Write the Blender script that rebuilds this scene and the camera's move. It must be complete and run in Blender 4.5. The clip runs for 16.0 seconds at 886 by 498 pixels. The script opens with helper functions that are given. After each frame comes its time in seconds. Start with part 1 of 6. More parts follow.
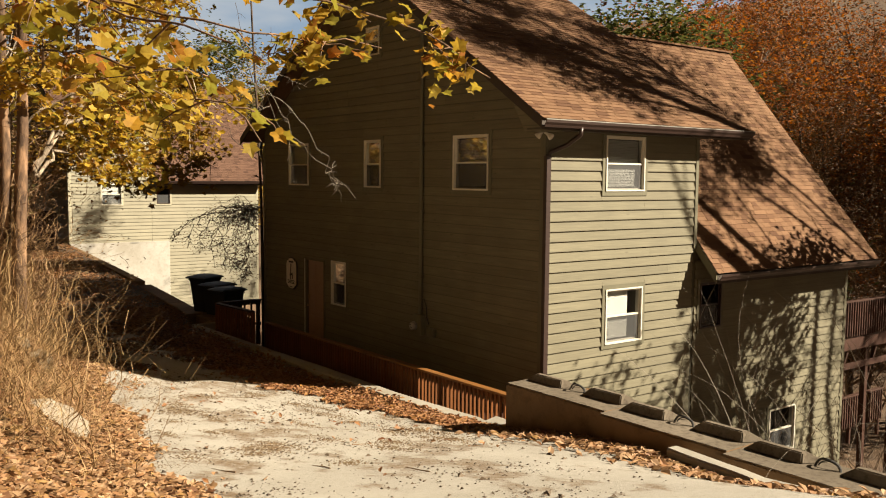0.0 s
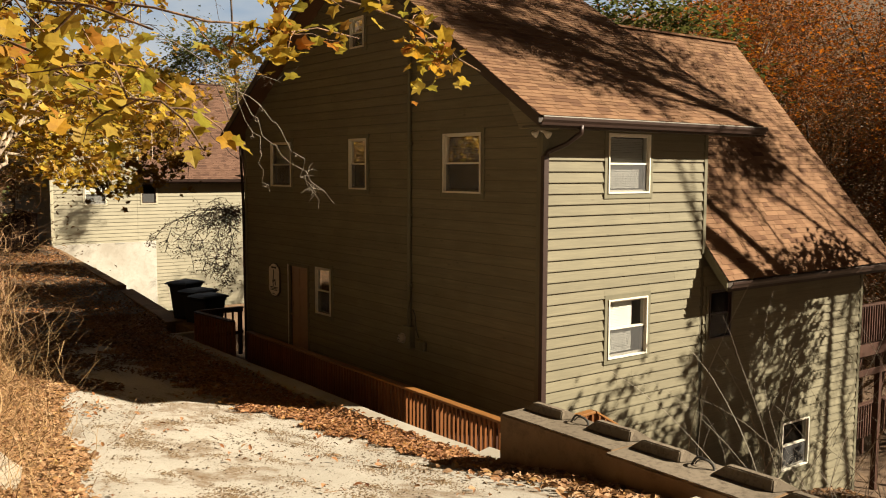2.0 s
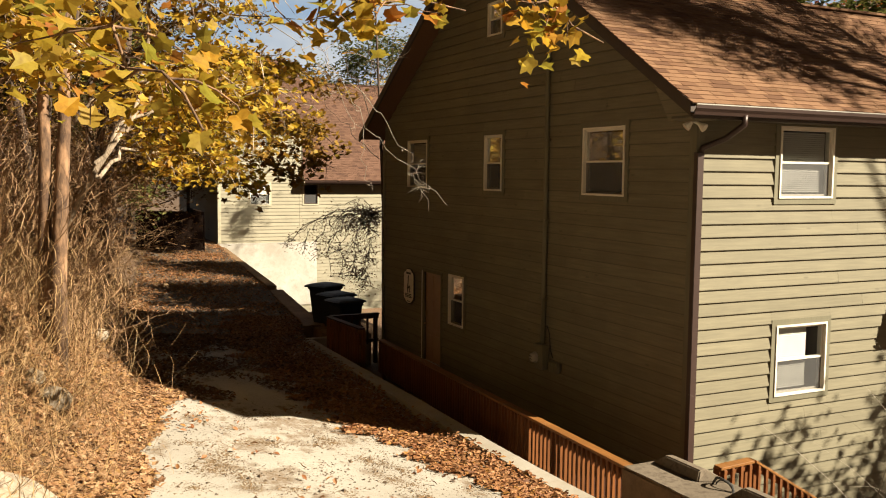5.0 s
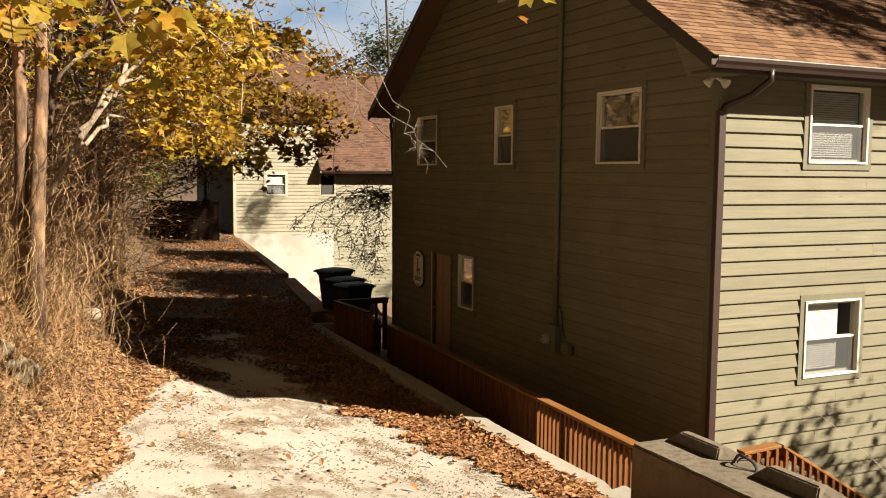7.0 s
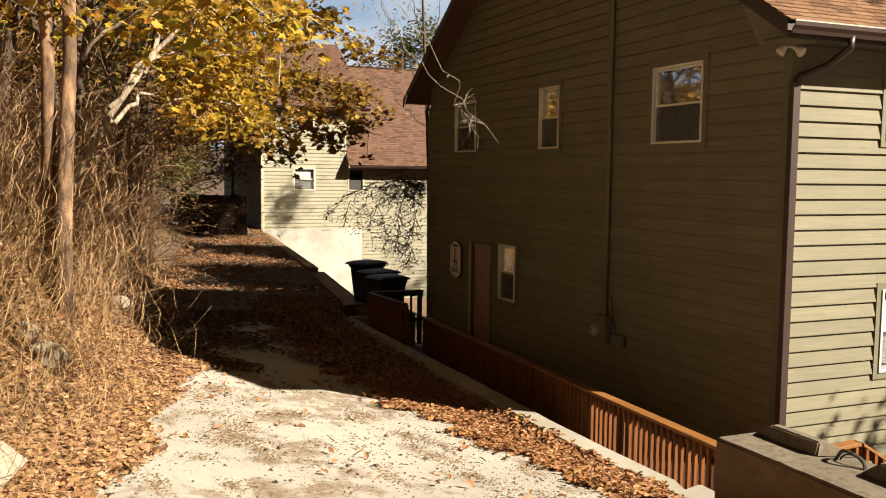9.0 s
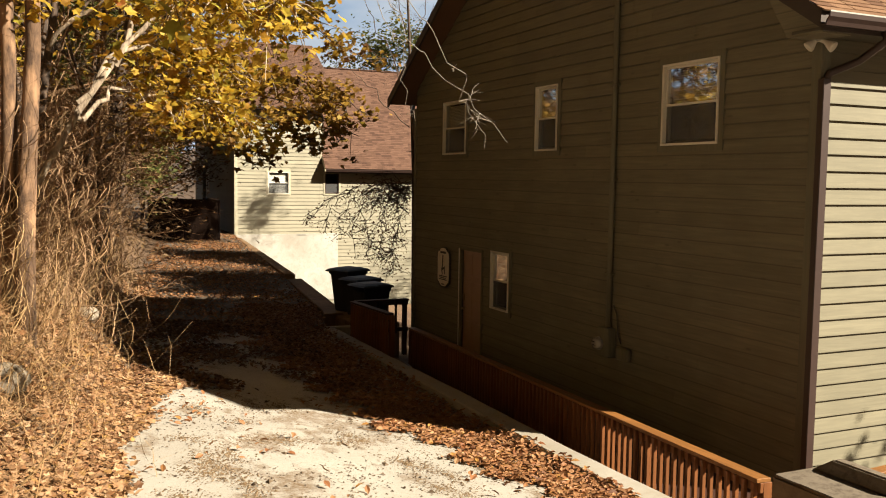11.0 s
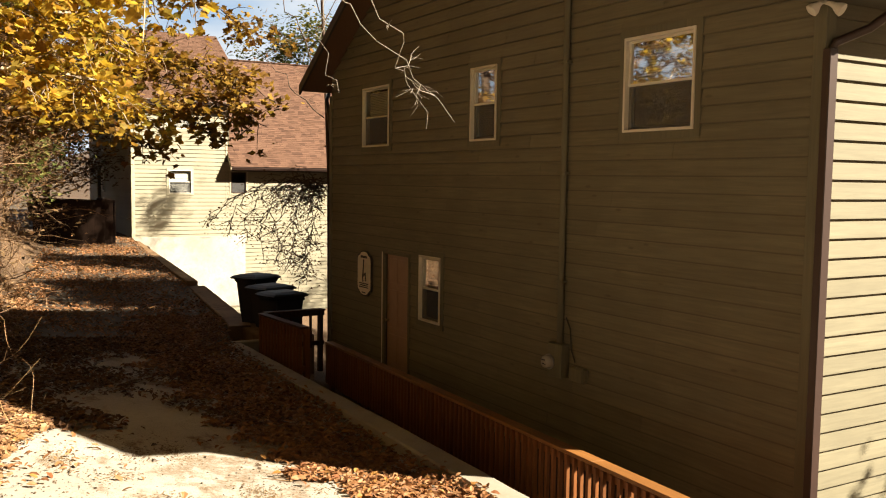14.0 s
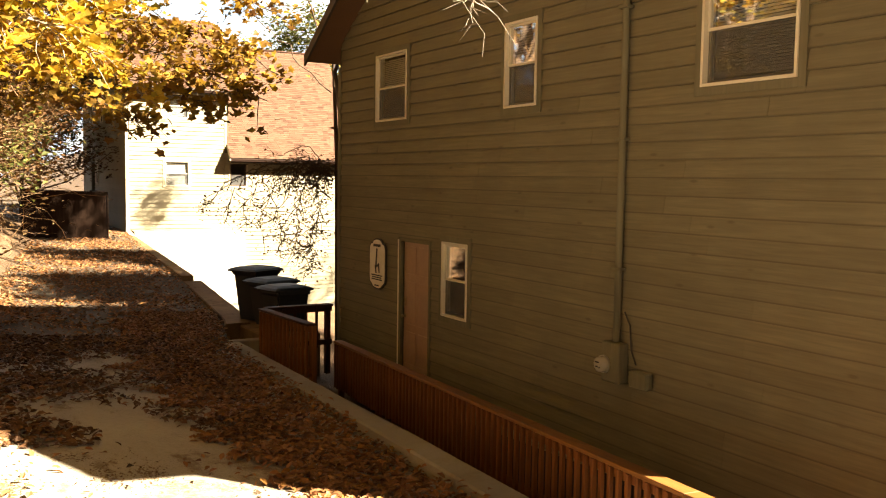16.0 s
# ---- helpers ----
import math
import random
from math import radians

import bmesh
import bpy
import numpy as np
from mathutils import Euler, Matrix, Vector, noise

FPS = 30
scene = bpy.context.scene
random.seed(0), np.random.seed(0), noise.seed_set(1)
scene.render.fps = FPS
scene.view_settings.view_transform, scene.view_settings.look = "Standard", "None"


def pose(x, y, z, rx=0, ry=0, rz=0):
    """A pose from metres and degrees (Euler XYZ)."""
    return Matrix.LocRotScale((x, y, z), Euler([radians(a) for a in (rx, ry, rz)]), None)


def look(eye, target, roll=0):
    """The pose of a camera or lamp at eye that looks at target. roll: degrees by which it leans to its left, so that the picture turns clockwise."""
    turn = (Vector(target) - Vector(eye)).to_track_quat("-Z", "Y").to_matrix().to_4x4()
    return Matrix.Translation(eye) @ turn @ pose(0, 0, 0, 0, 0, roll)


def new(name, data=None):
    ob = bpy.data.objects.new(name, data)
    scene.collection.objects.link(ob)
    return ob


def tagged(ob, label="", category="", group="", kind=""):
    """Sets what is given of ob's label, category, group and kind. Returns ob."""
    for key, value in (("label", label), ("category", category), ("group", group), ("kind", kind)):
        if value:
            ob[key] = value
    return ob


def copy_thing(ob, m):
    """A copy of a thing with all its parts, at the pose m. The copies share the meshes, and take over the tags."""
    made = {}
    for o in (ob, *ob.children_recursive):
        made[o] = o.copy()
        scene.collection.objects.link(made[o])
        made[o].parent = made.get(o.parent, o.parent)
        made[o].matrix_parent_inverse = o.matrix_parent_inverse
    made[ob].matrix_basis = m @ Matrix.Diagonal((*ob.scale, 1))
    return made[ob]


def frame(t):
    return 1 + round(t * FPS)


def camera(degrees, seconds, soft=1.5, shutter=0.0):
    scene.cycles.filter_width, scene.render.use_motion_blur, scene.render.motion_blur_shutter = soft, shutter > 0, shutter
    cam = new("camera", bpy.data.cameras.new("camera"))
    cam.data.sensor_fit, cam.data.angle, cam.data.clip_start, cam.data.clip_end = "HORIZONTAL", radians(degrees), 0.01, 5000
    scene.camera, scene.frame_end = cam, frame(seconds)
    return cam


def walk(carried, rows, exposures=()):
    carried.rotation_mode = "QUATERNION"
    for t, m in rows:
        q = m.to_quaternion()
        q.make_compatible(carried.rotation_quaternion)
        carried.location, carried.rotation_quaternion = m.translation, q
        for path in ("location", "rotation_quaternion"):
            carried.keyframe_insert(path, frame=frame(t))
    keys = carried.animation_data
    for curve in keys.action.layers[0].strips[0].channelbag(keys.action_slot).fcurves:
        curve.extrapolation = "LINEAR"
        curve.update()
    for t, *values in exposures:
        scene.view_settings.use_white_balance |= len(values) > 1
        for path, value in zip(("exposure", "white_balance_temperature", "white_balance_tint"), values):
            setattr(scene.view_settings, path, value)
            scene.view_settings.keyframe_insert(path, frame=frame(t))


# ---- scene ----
cam = camera(53.0, 16.0, soft=1.1)
PATH = [
    (0, (-0.891, -1.616, 4.355), (0.306, -0.022, 4.192), 0.51),
    (0.5, (-0.716, -1.346, 4.454), (0.485, 0.244, 4.281), 0.13),
    (1, (-0.457, -1.106, 4.477), (0.743, 0.484, 4.301), 0.14),
    (1.5, (-0.218, -0.865, 4.493), (0.983, 0.724, 4.316), 0.17),
    (2, (0.011, -0.641, 4.495), (1.213, 0.948, 4.319), 0.18),
    (2.5, (0.286, -0.414, 4.448), (1.487, 1.176, 4.279), 0.48),
    (3, (0.543, -0.218, 4.494), (1.724, 1.387, 4.322), 0.31),
    (3.5, (0.832, -0.016, 4.504), (1.954, 1.631, 4.333), 0.40),
    (4, (1.128, 0.167, 4.535), (2.141, 1.883, 4.363), 0.38),
    (4.5, (1.384, 0.325, 4.492), (2.302, 2.095, 4.325), 0.66),
    (7, (2.247, 1.069, 3.927), (3.068, 2.885, 3.756), 0.54),
    (7.5, (2.301, 1.236, 3.793), (3.122, 3.051, 3.622), 0.57),
    (8, (2.297, 1.414, 3.671), (3.090, 3.242, 3.499), 0.60),
    (8.5, (2.249, 1.622, 3.639), (3.021, 3.460, 3.469), 0.63),
    (11, (2.277, 2.790, 3.602), (3.109, 4.602, 3.443), 0.83),
    (11.5, (2.347, 3.046, 3.600), (3.299, 4.798, 3.443), 0.72),
    (12, (2.425, 3.294, 3.589), (3.435, 5.014, 3.433), 0.77),
    (12.5, (2.541, 3.579, 3.588), (3.550, 5.299, 3.432), 0.69),
    (13, (2.657, 3.899, 3.574), (3.666, 5.620, 3.419), 0.75),
    (13.5, (2.791, 4.255, 3.555), (3.799, 5.976, 3.399), 0.67),
    (14, (2.945, 4.656, 3.503), (3.953, 6.376, 3.348), 0.77),
    (14.5, (3.112, 5.093, 3.457), (4.119, 6.814, 3.302), 0.71),
    (15, (3.239, 5.534, 3.396), (4.246, 7.254, 3.239), 0.72),
    (15.5, (3.382, 5.979, 3.247), (4.390, 7.699, 3.092), 0.88),
    (16, (3.538, 6.409, 3.150), (4.545, 8.129, 2.995), 0.86),
]
EXPOSURES = ((0.0, 1.56, 7400, 10), (4.5, 1.74, 7400, 10), (8.0, 1.82, 7000, 10), (12.5, 1.75, 7100, 10), (14.0, 2.22, 7350, 10), (15.0, 2.77, 7900, 10), (16.0, 3.36, 8200, 10))
walk(cam, [(t, look(eye, target, roll)) for t, eye, target, roll in PATH], EXPOSURES)

# ---- light ----
SUN_AZ, SUN_EL = 134.5, 35.0      # degrees clockwise from +y, and above the horizon
world = bpy.data.worlds.new("world")
scene.world = world
world.use_nodes = True
wn = world.node_tree
sky = wn.nodes.new("ShaderNodeTexSky")
sky.sky_type = "NISHITA"
sky.sun_disc = False
sky.sun_elevation, sky.sun_rotation = radians(SUN_EL), radians(SUN_AZ)
sky.air_density, sky.dust_density = 1.0, 5.0
wn.nodes["Background"].inputs["Strength"].default_value = 0.0018
wn.links.new(sky.outputs["Color"], wn.nodes["Background"].inputs["Color"])
sun = new("sun", bpy.data.lights.new("sun", "SUN"))
sun.data.energy, sun.data.angle, sun.data.color = 5.0, radians(0.75), (1.0, 0.93, 0.80)
_az, _el = radians(SUN_AZ), radians(SUN_EL)
sun.matrix_world = look((40 * math.sin(_az), 40 * math.cos(_az), 40 * math.tan(_el)), (0, 0, 0))


# ---- materials ----
def nodes_of(name):
    m = bpy.data.materials.new(name)
    m.use_nodes = True
    nt = m.node_tree
    return m, nt, nt.nodes["Principled BSDF"]


def world_coords(nt, scale=(1, 1, 1)):
    g = nt.nodes.new("ShaderNodeNewGeometry")
    mp = nt.nodes.new("ShaderNodeMapping")
    mp.inputs["Scale"].default_value = scale
    nt.links.new(g.outputs["Position"], mp.inputs["Vector"])
    return mp.outputs["Vector"]


def noise_of(nt, vec, scale, detail=4.0, rough=0.55, distortion=0.0):
    n = nt.nodes.new("ShaderNodeTexNoise")
    n.inputs["Scale"].default_value, n.inputs["Detail"].default_value = scale, detail
    n.inputs["Roughness"].default_value, n.inputs["Distortion"].default_value = rough, distortion
    nt.links.new(vec, n.inputs["Vector"])
    return n.outputs["Fac"]


def ramp(nt, fac, stops):
    r = nt.nodes.new("ShaderNodeValToRGB")
    while len(r.color_ramp.elements) < len(stops):
        r.color_ramp.elements.new(0.5)
    for e, (p, c) in zip(r.color_ramp.elements, stops):
        e.position, e.color = p, (*c, 1) if len(c) == 3 else c
    nt.links.new(fac, r.inputs["Fac"])
    return r.outputs["Color"]


def mix(nt, fac, a, b, mode="MIX"):
    m = nt.nodes.new("ShaderNodeMix")
    m.data_type, m.blend_type = "RGBA", mode
    for sock, v in ((m.inputs[0], fac), (m.inputs[6], a), (m.inputs[7], b)):
        if isinstance(v, (int, float)):
            sock.default_value = v
        elif isinstance(v, tuple):
            sock.default_value = (*v, 1)
        else:
            nt.links.new(v, sock)
    return m.outputs[2]


def bump(nt, bsdf, height, strength=0.3, distance=0.01):
    b = nt.nodes.new("ShaderNodeBump")
    b.inputs["Strength"].default_value, b.inputs["Distance"].default_value = strength, distance
    nt.links.new(height, b.inputs["Height"])
    nt.links.new(b.outputs["Normal"], bsdf.inputs["Normal"])


def random_of(nt, island=False):
    if island:
        return nt.nodes.new("ShaderNodeNewGeometry").outputs["Random Per Island"]
    return nt.nodes.new("ShaderNodeObjectInfo").outputs["Random"]




def painted_wood(name, color, grain_axis="y", wear=0.25, rough=0.72, island=False, lap_shade=None, lap_shade_amount=0.6):
    """Painted or stained boards: grain along one axis, blotches, a tone of its own for each board."""
    m, nt, b = nodes_of(name)
    sc = {"x": (0.7, 14, 14), "y": (14, 0.7, 14), "z": (14, 14, 0.7)}[grain_axis]
    v = world_coords(nt, sc)
    grain = noise_of(nt, v, 2.2, 6, 0.65, 0.4)
    blot = noise_of(nt, world_coords(nt, (1, 1, 1)), 1.3, 3)
    dark = tuple(c * (1 - 1.1 * wear) for c in color)
    light = tuple(min(1, c * (1 + 0.55 * wear)) for c in color)
    c = mix(nt, ramp(nt, grain, ((0.3, (0, 0, 0)), (0.75, (1, 1, 1)))), dark, light)
    c = mix(nt, ramp(nt, blot, ((0.35, (0, 0, 0)), (0.7, (0.5, 0.5, 0.5)))), c, tuple(k * 0.72 for k in color))
    chalk = noise_of(nt, world_coords(nt, {"x": (0.5, 5, 9), "y": (5, 0.5, 9), "z": (9, 9, 0.5)}[grain_axis]), 1.0, 5, 0.7)
    c = mix(nt, ramp(nt, chalk, ((0.52, (0, 0, 0)), (0.75, (wear * 1.4,) * 3))), c, tuple(min(1, k * 1.45) for k in color))
    tone = ramp(nt, random_of(nt, island), ((0, (0.93, 0.93, 0.93)), (1, (1.04, 1.04, 1.04))))
    c = mix(nt, 1.0, c, tone, "MULTIPLY")
    # knots
    vor = nt.nodes.new("ShaderNodeTexVoronoi")
    vor.inputs["Scale"].default_value = 1.0
    nt.links.new(world_coords(nt, {"x": (1.6, 5, 5), "y": (5, 1.6, 5), "z": (5, 5, 1.6)}[grain_axis]), vor.inputs["Vector"])
    knot = ramp(nt, vor.outputs["Distance"], ((0.05, (0.5, 0.5, 0.5)), (0.11, (0, 0, 0))))
    c = mix(nt, knot, c, tuple(k * 0.45 for k in color))
    if lap_shade is not None:
        # shade line of each lap, painted as a dark frayed strip along the lip
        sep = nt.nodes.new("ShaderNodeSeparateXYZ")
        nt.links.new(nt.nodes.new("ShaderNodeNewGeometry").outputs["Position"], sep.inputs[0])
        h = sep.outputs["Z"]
        for op, v in (("SUBTRACT", lap_shade), ("DIVIDE", 0.1859), ("FRACT", 0.0)):
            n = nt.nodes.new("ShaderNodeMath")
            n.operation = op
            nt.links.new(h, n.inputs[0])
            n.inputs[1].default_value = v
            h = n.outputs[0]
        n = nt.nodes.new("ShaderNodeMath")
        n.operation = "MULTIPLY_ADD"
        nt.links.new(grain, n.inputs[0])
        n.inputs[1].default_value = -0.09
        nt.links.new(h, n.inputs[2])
        c = mix(nt, ramp(nt, n.outputs[0], ((0.0, (lap_shade_amount,) * 3), (0.02, (lap_shade_amount * 0.6,) * 3), (0.06, (0, 0, 0)))), c, tuple(k * 0.38 for k in color))
    nt.links.new(c, b.inputs["Base Color"])
    b.inputs["Roughness"].default_value = rough
    b.inputs["Specular IOR Level"].default_value = 0.3
    bump(nt, b, grain, 0.35, 0.004)
    return m


def plain(name, color, rough=0.5, metal=0.0, vary=0.12, scale=6.0, bumpy=0.0):
    m, nt, b = nodes_of(name)
    n = noise_of(nt, world_coords(nt), scale, 5, 0.6)
    c = mix(nt, ramp(nt, n, ((0.3, (0, 0, 0)), (0.7, (1, 1, 1)))), tuple(k * (1 - vary) for k in color), tuple(min(1, k * (1 + vary)) for k in color))
    nt.links.new(c, b.inputs["Base Color"])
    b.inputs["Roughness"].default_value, b.inputs["Metallic"].default_value = rough, metal
    if bumpy:
        bump(nt, b, noise_of(nt, world_coords(nt), scale * 6, 4), bumpy, 0.01)
    return m


def concrete(name, light, dark, dirt=(0.20, 0.14, 0.08), dirt_amount=0.45, grain=4.0):
    m, nt, b = nodes_of(name)
    big = noise_of(nt, world_coords(nt), 0.55, 5, 0.6, 0.5)
    mid = noise_of(nt, world_coords(nt), grain, 6, 0.7)
    fine = noise_of(nt, world_coords(nt), 55.0, 3, 0.7)
    c = mix(nt, ramp(nt, big, ((0.35, (0, 0, 0)), (0.65, (1, 1, 1)))), dark, light)
    c = mix(nt, ramp(nt, mid, ((0.48, (0, 0, 0)), (0.72, (dirt_amount,) * 3))), c, dirt)
    c = mix(nt, ramp(nt, fine, ((0.55, (0, 0, 0)), (0.75, (0.35, 0.35, 0.35)))), c, tuple(k * 0.5 for k in dark))
    nt.links.new(c, b.inputs["Base Color"])
    b.inputs["Roughness"].default_value = 0.9
    b.inputs["Specular IOR Level"].default_value = 0.2
    bump(nt, b, mix(nt, 0.5, mid, fine), 0.45, 0.012)
    return m


def shingle_mat(name, a, bcol, dark, island):
    m, nt, b = nodes_of(name)
    r = random_of(nt, island)
    c = ramp(nt, r, ((0.0, dark), (0.25, a), (0.6, bcol), (1.0, tuple(k * 1.18 for k in bcol))))
    sp = noise_of(nt, world_coords(nt), 130.0, 2, 0.8)
    c = mix(nt, ramp(nt, sp, ((0.4, (0, 0, 0)), (0.75, (0.6, 0.6, 0.6)))), c, tuple(k * 0.45 for k in a))
    st = noise_of(nt, world_coords(nt), 0.9, 4)
    c = mix(nt, ramp(nt, st, ((0.45, (0, 0, 0)), (0.8, (0.4, 0.4, 0.4)))), c, dark)
    nt.links.new(c, b.inputs["Base Color"])
    b.inputs["Roughness"].default_value = 0.95
    b.inputs["Specular IOR Level"].default_value = 0.15
    bump(nt, b, sp, 0.5, 0.004)
    return m


def leaf_mat(name, stops, translucent=0.35):
    """Leaves, each with a colour of its own, that let some light through."""
    m, nt, b = nodes_of(name)
    c = ramp(nt, random_of(nt, True), stops)
    n = noise_of(nt, world_coords(nt), 22.0, 3)
    c = mix(nt, ramp(nt, n, ((0.45, (0, 0, 0)), (0.75, (0.55, 0.55, 0.55)))), c, mix(nt, 1.0, c, (0.55, 0.40, 0.30), "MULTIPLY"))
    nt.links.new(c, b.inputs["Base Color"])
    b.inputs["Roughness"].default_value = 0.6
    b.inputs["Specular IOR Level"].default_value = 0.25
    tr = nt.nodes.new("ShaderNodeBsdfTranslucent")
    nt.links.new(c, tr.inputs["Color"])
    mx = nt.nodes.new("ShaderNodeMixShader")
    mx.inputs[0].default_value = translucent
    nt.links.new(b.outputs[0], mx.inputs[1])
    nt.links.new(tr.outputs[0], mx.inputs[2])
    nt.links.new(mx.outputs[0], nt.nodes["Material Output"].inputs["Surface"])
    return m


def bark_mat(name, light, dark, patch=0.5):
    m, nt, b = nodes_of(name)
    v = noise_of(nt, world_coords(nt, (9, 9, 2.0)), 2.0, 6, 0.65, 0.6)
    p = noise_of(nt, world_coords(nt, (3, 3, 1.2)), 1.6, 4)
    c = mix(nt, ramp(nt, v, ((0.35, (0, 0, 0)), (0.65, (1, 1, 1)))), dark, light)
    c = mix(nt, ramp(nt, p, ((patch, (0, 0, 0)), (patch + 0.12, (1, 1, 1)))), c, tuple(min(1, k * 1.7) for k in light))
    nt.links.new(c, b.inputs["Base Color"])
    b.inputs["Roughness"].default_value = 0.9
    bump(nt, b, v, 0.6, 0.02)
    return m


def glass_mat(name):
    m, nt, b = nodes_of(name)
    nt.nodes.remove(b)
    tr = nt.nodes.new("ShaderNodeBsdfTransparent")
    tr.inputs["Color"].default_value = (0.78, 0.80, 0.78, 1)
    gl = nt.nodes.new("ShaderNodeBsdfGlossy")
    gl.inputs["Roughness"].default_value = 0.03
    lw = nt.nodes.new("ShaderNodeFresnel")
    lw.inputs["IOR"].default_value = 1.5
    mx = nt.nodes.new("ShaderNodeMixShader")
    half = nt.nodes.new("ShaderNodeMath")
    half.operation = "MULTIPLY"
    half.inputs[1].default_value = 0.6
    nt.links.new(lw.outputs[0], half.inputs[0])
    nt.links.new(half.outputs[0], mx.inputs[0])
    nt.links.new(tr.outputs[0], mx.inputs[1])
    nt.links.new(gl.outputs[0], mx.inputs[2])
    nt.links.new(mx.outputs[0], nt.nodes["Material Output"].inputs["Surface"])
    return m


def screen_mat(name):
    m, nt, b = nodes_of(name)
    b.inputs["Base Color"].default_value = (0.05, 0.05, 0.05, 1)
    b.inputs["Roughness"].default_value = 0.6
    tr = nt.nodes.new("ShaderNodeBsdfTransparent")
    mx = nt.nodes.new("ShaderNodeMixShader")
    mx.inputs[0].default_value = 0.72
    nt.links.new(tr.outputs[0], mx.inputs[1])
    nt.links.new(b.outputs[0], mx.inputs[2])
    nt.links.new(mx.outputs[0], nt.nodes["Material Output"].inputs["Surface"])
    return m


M_SIDE = painted_wood("olive siding", (0.168, 0.151, 0.100), "x", 0.22, lap_shade=4.486, lap_shade_amount=0.2)
M_SIDE_G = painted_wood("olive siding gable", (0.168, 0.151, 0.100), "y", 0.22, lap_shade=3.572)
M_TRIM = painted_wood("olive trim", (0.148, 0.1376, 0.092), "z", 0.18)
M_SIDE2 = painted_wood("cream siding", (0.268, 0.2464, 0.1808), "x", 0.10, island=True)
M_TRIM2 = plain("cream trim", (0.336, 0.3072, 0.2208), 0.6)
M_CORE = plain("sheathing", (0.08, 0.072, 0.048), 0.9)
M_SHINGLE = shingle_mat("shingle", (0.1456, 0.0768, 0.044), (0.176, 0.0992, 0.0576), (0.088, 0.044, 0.0264), False)
M_SHINGLES = shingle_mat("shingles", (0.1456, 0.0768, 0.044), (0.176, 0.0992, 0.0576), (0.088, 0.044, 0.0264), True)
M_SHINGLES2 = shingle_mat("russet shingles", (0.0976, 0.0536, 0.0368), (0.1136, 0.0632, 0.0448), (0.0624, 0.0336, 0.0248), True)
M_BROWN = plain("brown metal", (0.0352, 0.0192, 0.0152), 0.42, 0.0, 0.1)
M_FASCIA = plain("dark brown fascia", (0.0416, 0.028, 0.02), 0.7)
M_SOFFIT = plain("soffit", (0.0704, 0.0616, 0.04), 0.8)
M_WHITE = plain("white vinyl", (0.612, 0.578, 0.493), 0.45, vary=0.05)
M_BLIND = plain("blind", (0.50, 0.485, 0.45), 0.7, vary=0.04)
M_GLASS = glass_mat("glass")
M_SCREEN = screen_mat("insect screen")
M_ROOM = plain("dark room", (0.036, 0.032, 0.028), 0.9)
M_DOOR = plain("peach door", (0.296, 0.188, 0.128), 0.5, vary=0.07)
M_METAL = plain("grey metal", (0.30, 0.29, 0.26), 0.45, 0.5)
M_BRASS = plain("worn lock metal", (0.30, 0.22, 0.12), 0.35, 0.9)
M_RED = painted_wood("red stained timber", (0.176, 0.060, 0.0150), "z", 0.40, 0.65)
M_REDCAP = painted_wood("red stained cap", (0.222, 0.093, 0.0240), "y", 0.35, 0.6)
M_DARKRED = painted_wood("dark stained timber", (0.0528, 0.0192, 0.0104), "z", 0.4)
# far deck timber: near-black base colour and low gloss carry its shade
M_NEARBLACK = painted_wood("shade-toned deck timber", (0.020, 0.011, 0.0075), "z", 0.4)
M_NEARBLACK.node_tree.nodes["Principled BSDF"].inputs["Specular IOR Level"].default_value = 0.04
M_KERB = concrete("kerb concrete", (0.325, 0.300, 0.256), (0.252, 0.226, 0.184), dirt_amount=0.35)
M_BLOCK = concrete("block concrete", (0.215, 0.135, 0.074), (0.135, 0.082, 0.045), dirt=(0.050, 0.030, 0.018), dirt_amount=0.7, grain=2.6)
M_KEY = concrete("grey weathered concrete", (0.165, 0.135, 0.102), (0.100, 0.080, 0.058), dirt=(0.052, 0.038, 0.027), dirt_amount=0.95, grain=15.0)
M_FOUND = concrete("foundation concrete", (0.40, 0.385, 0.35), (0.29, 0.268, 0.228), (0.225, 0.20, 0.165), 0.55)
M_BIN = plain("dark navy plastic", (0.010, 0.012, 0.018), 0.62, vary=0.2)
M_RUBBER = plain("rubber", (0.015, 0.015, 0.015), 0.8)
M_SIGN = plain("sign white", (0.62, 0.58, 0.50), 0.5)
M_INK = plain("sign ink", (0.03, 0.028, 0.025), 0.6)
M_ROCK = concrete("rock", (0.30, 0.262, 0.21), (0.20, 0.165, 0.122), dirt_amount=0.6, grain=9.0)
M_BARK = bark_mat("pale bark", (0.140, 0.080, 0.044), (0.040, 0.021, 0.012), 0.50)
M_BARKD = bark_mat("dark bark", (0.085, 0.053, 0.034), (0.0256, 0.0168, 0.012), 0.62)
M_PALE = bark_mat("white bark", (0.27, 0.212, 0.152), (0.090, 0.064, 0.042), 0.52)
M_TWIG = plain("twig", (0.200, 0.118, 0.062), 0.9)
M_TWIGL = plain("pale twig", (0.192, 0.1632, 0.1296), 0.9)
M_STRAW = leaf_mat("dry straw", ((0.0, (0.24, 0.148, 0.068)), (0.5, (0.32, 0.216, 0.108)), (1.0, (0.152, 0.08, 0.036))), 0.15)
M_GOLD = leaf_mat("golden leaves", ((0.0, (0.50, 0.325, 0.045)), (0.25, (0.57, 0.41, 0.065)), (0.42, (0.36, 0.18, 0.03)), (0.55, (0.39, 0.342, 0.054)), (0.7, (0.293, 0.146, 0.021)), (0.82, (0.508, 0.342, 0.034)), (0.93, (0.195, 0.088, 0.018)), (1.0, (0.293, 0.254, 0.044))), 0.55)
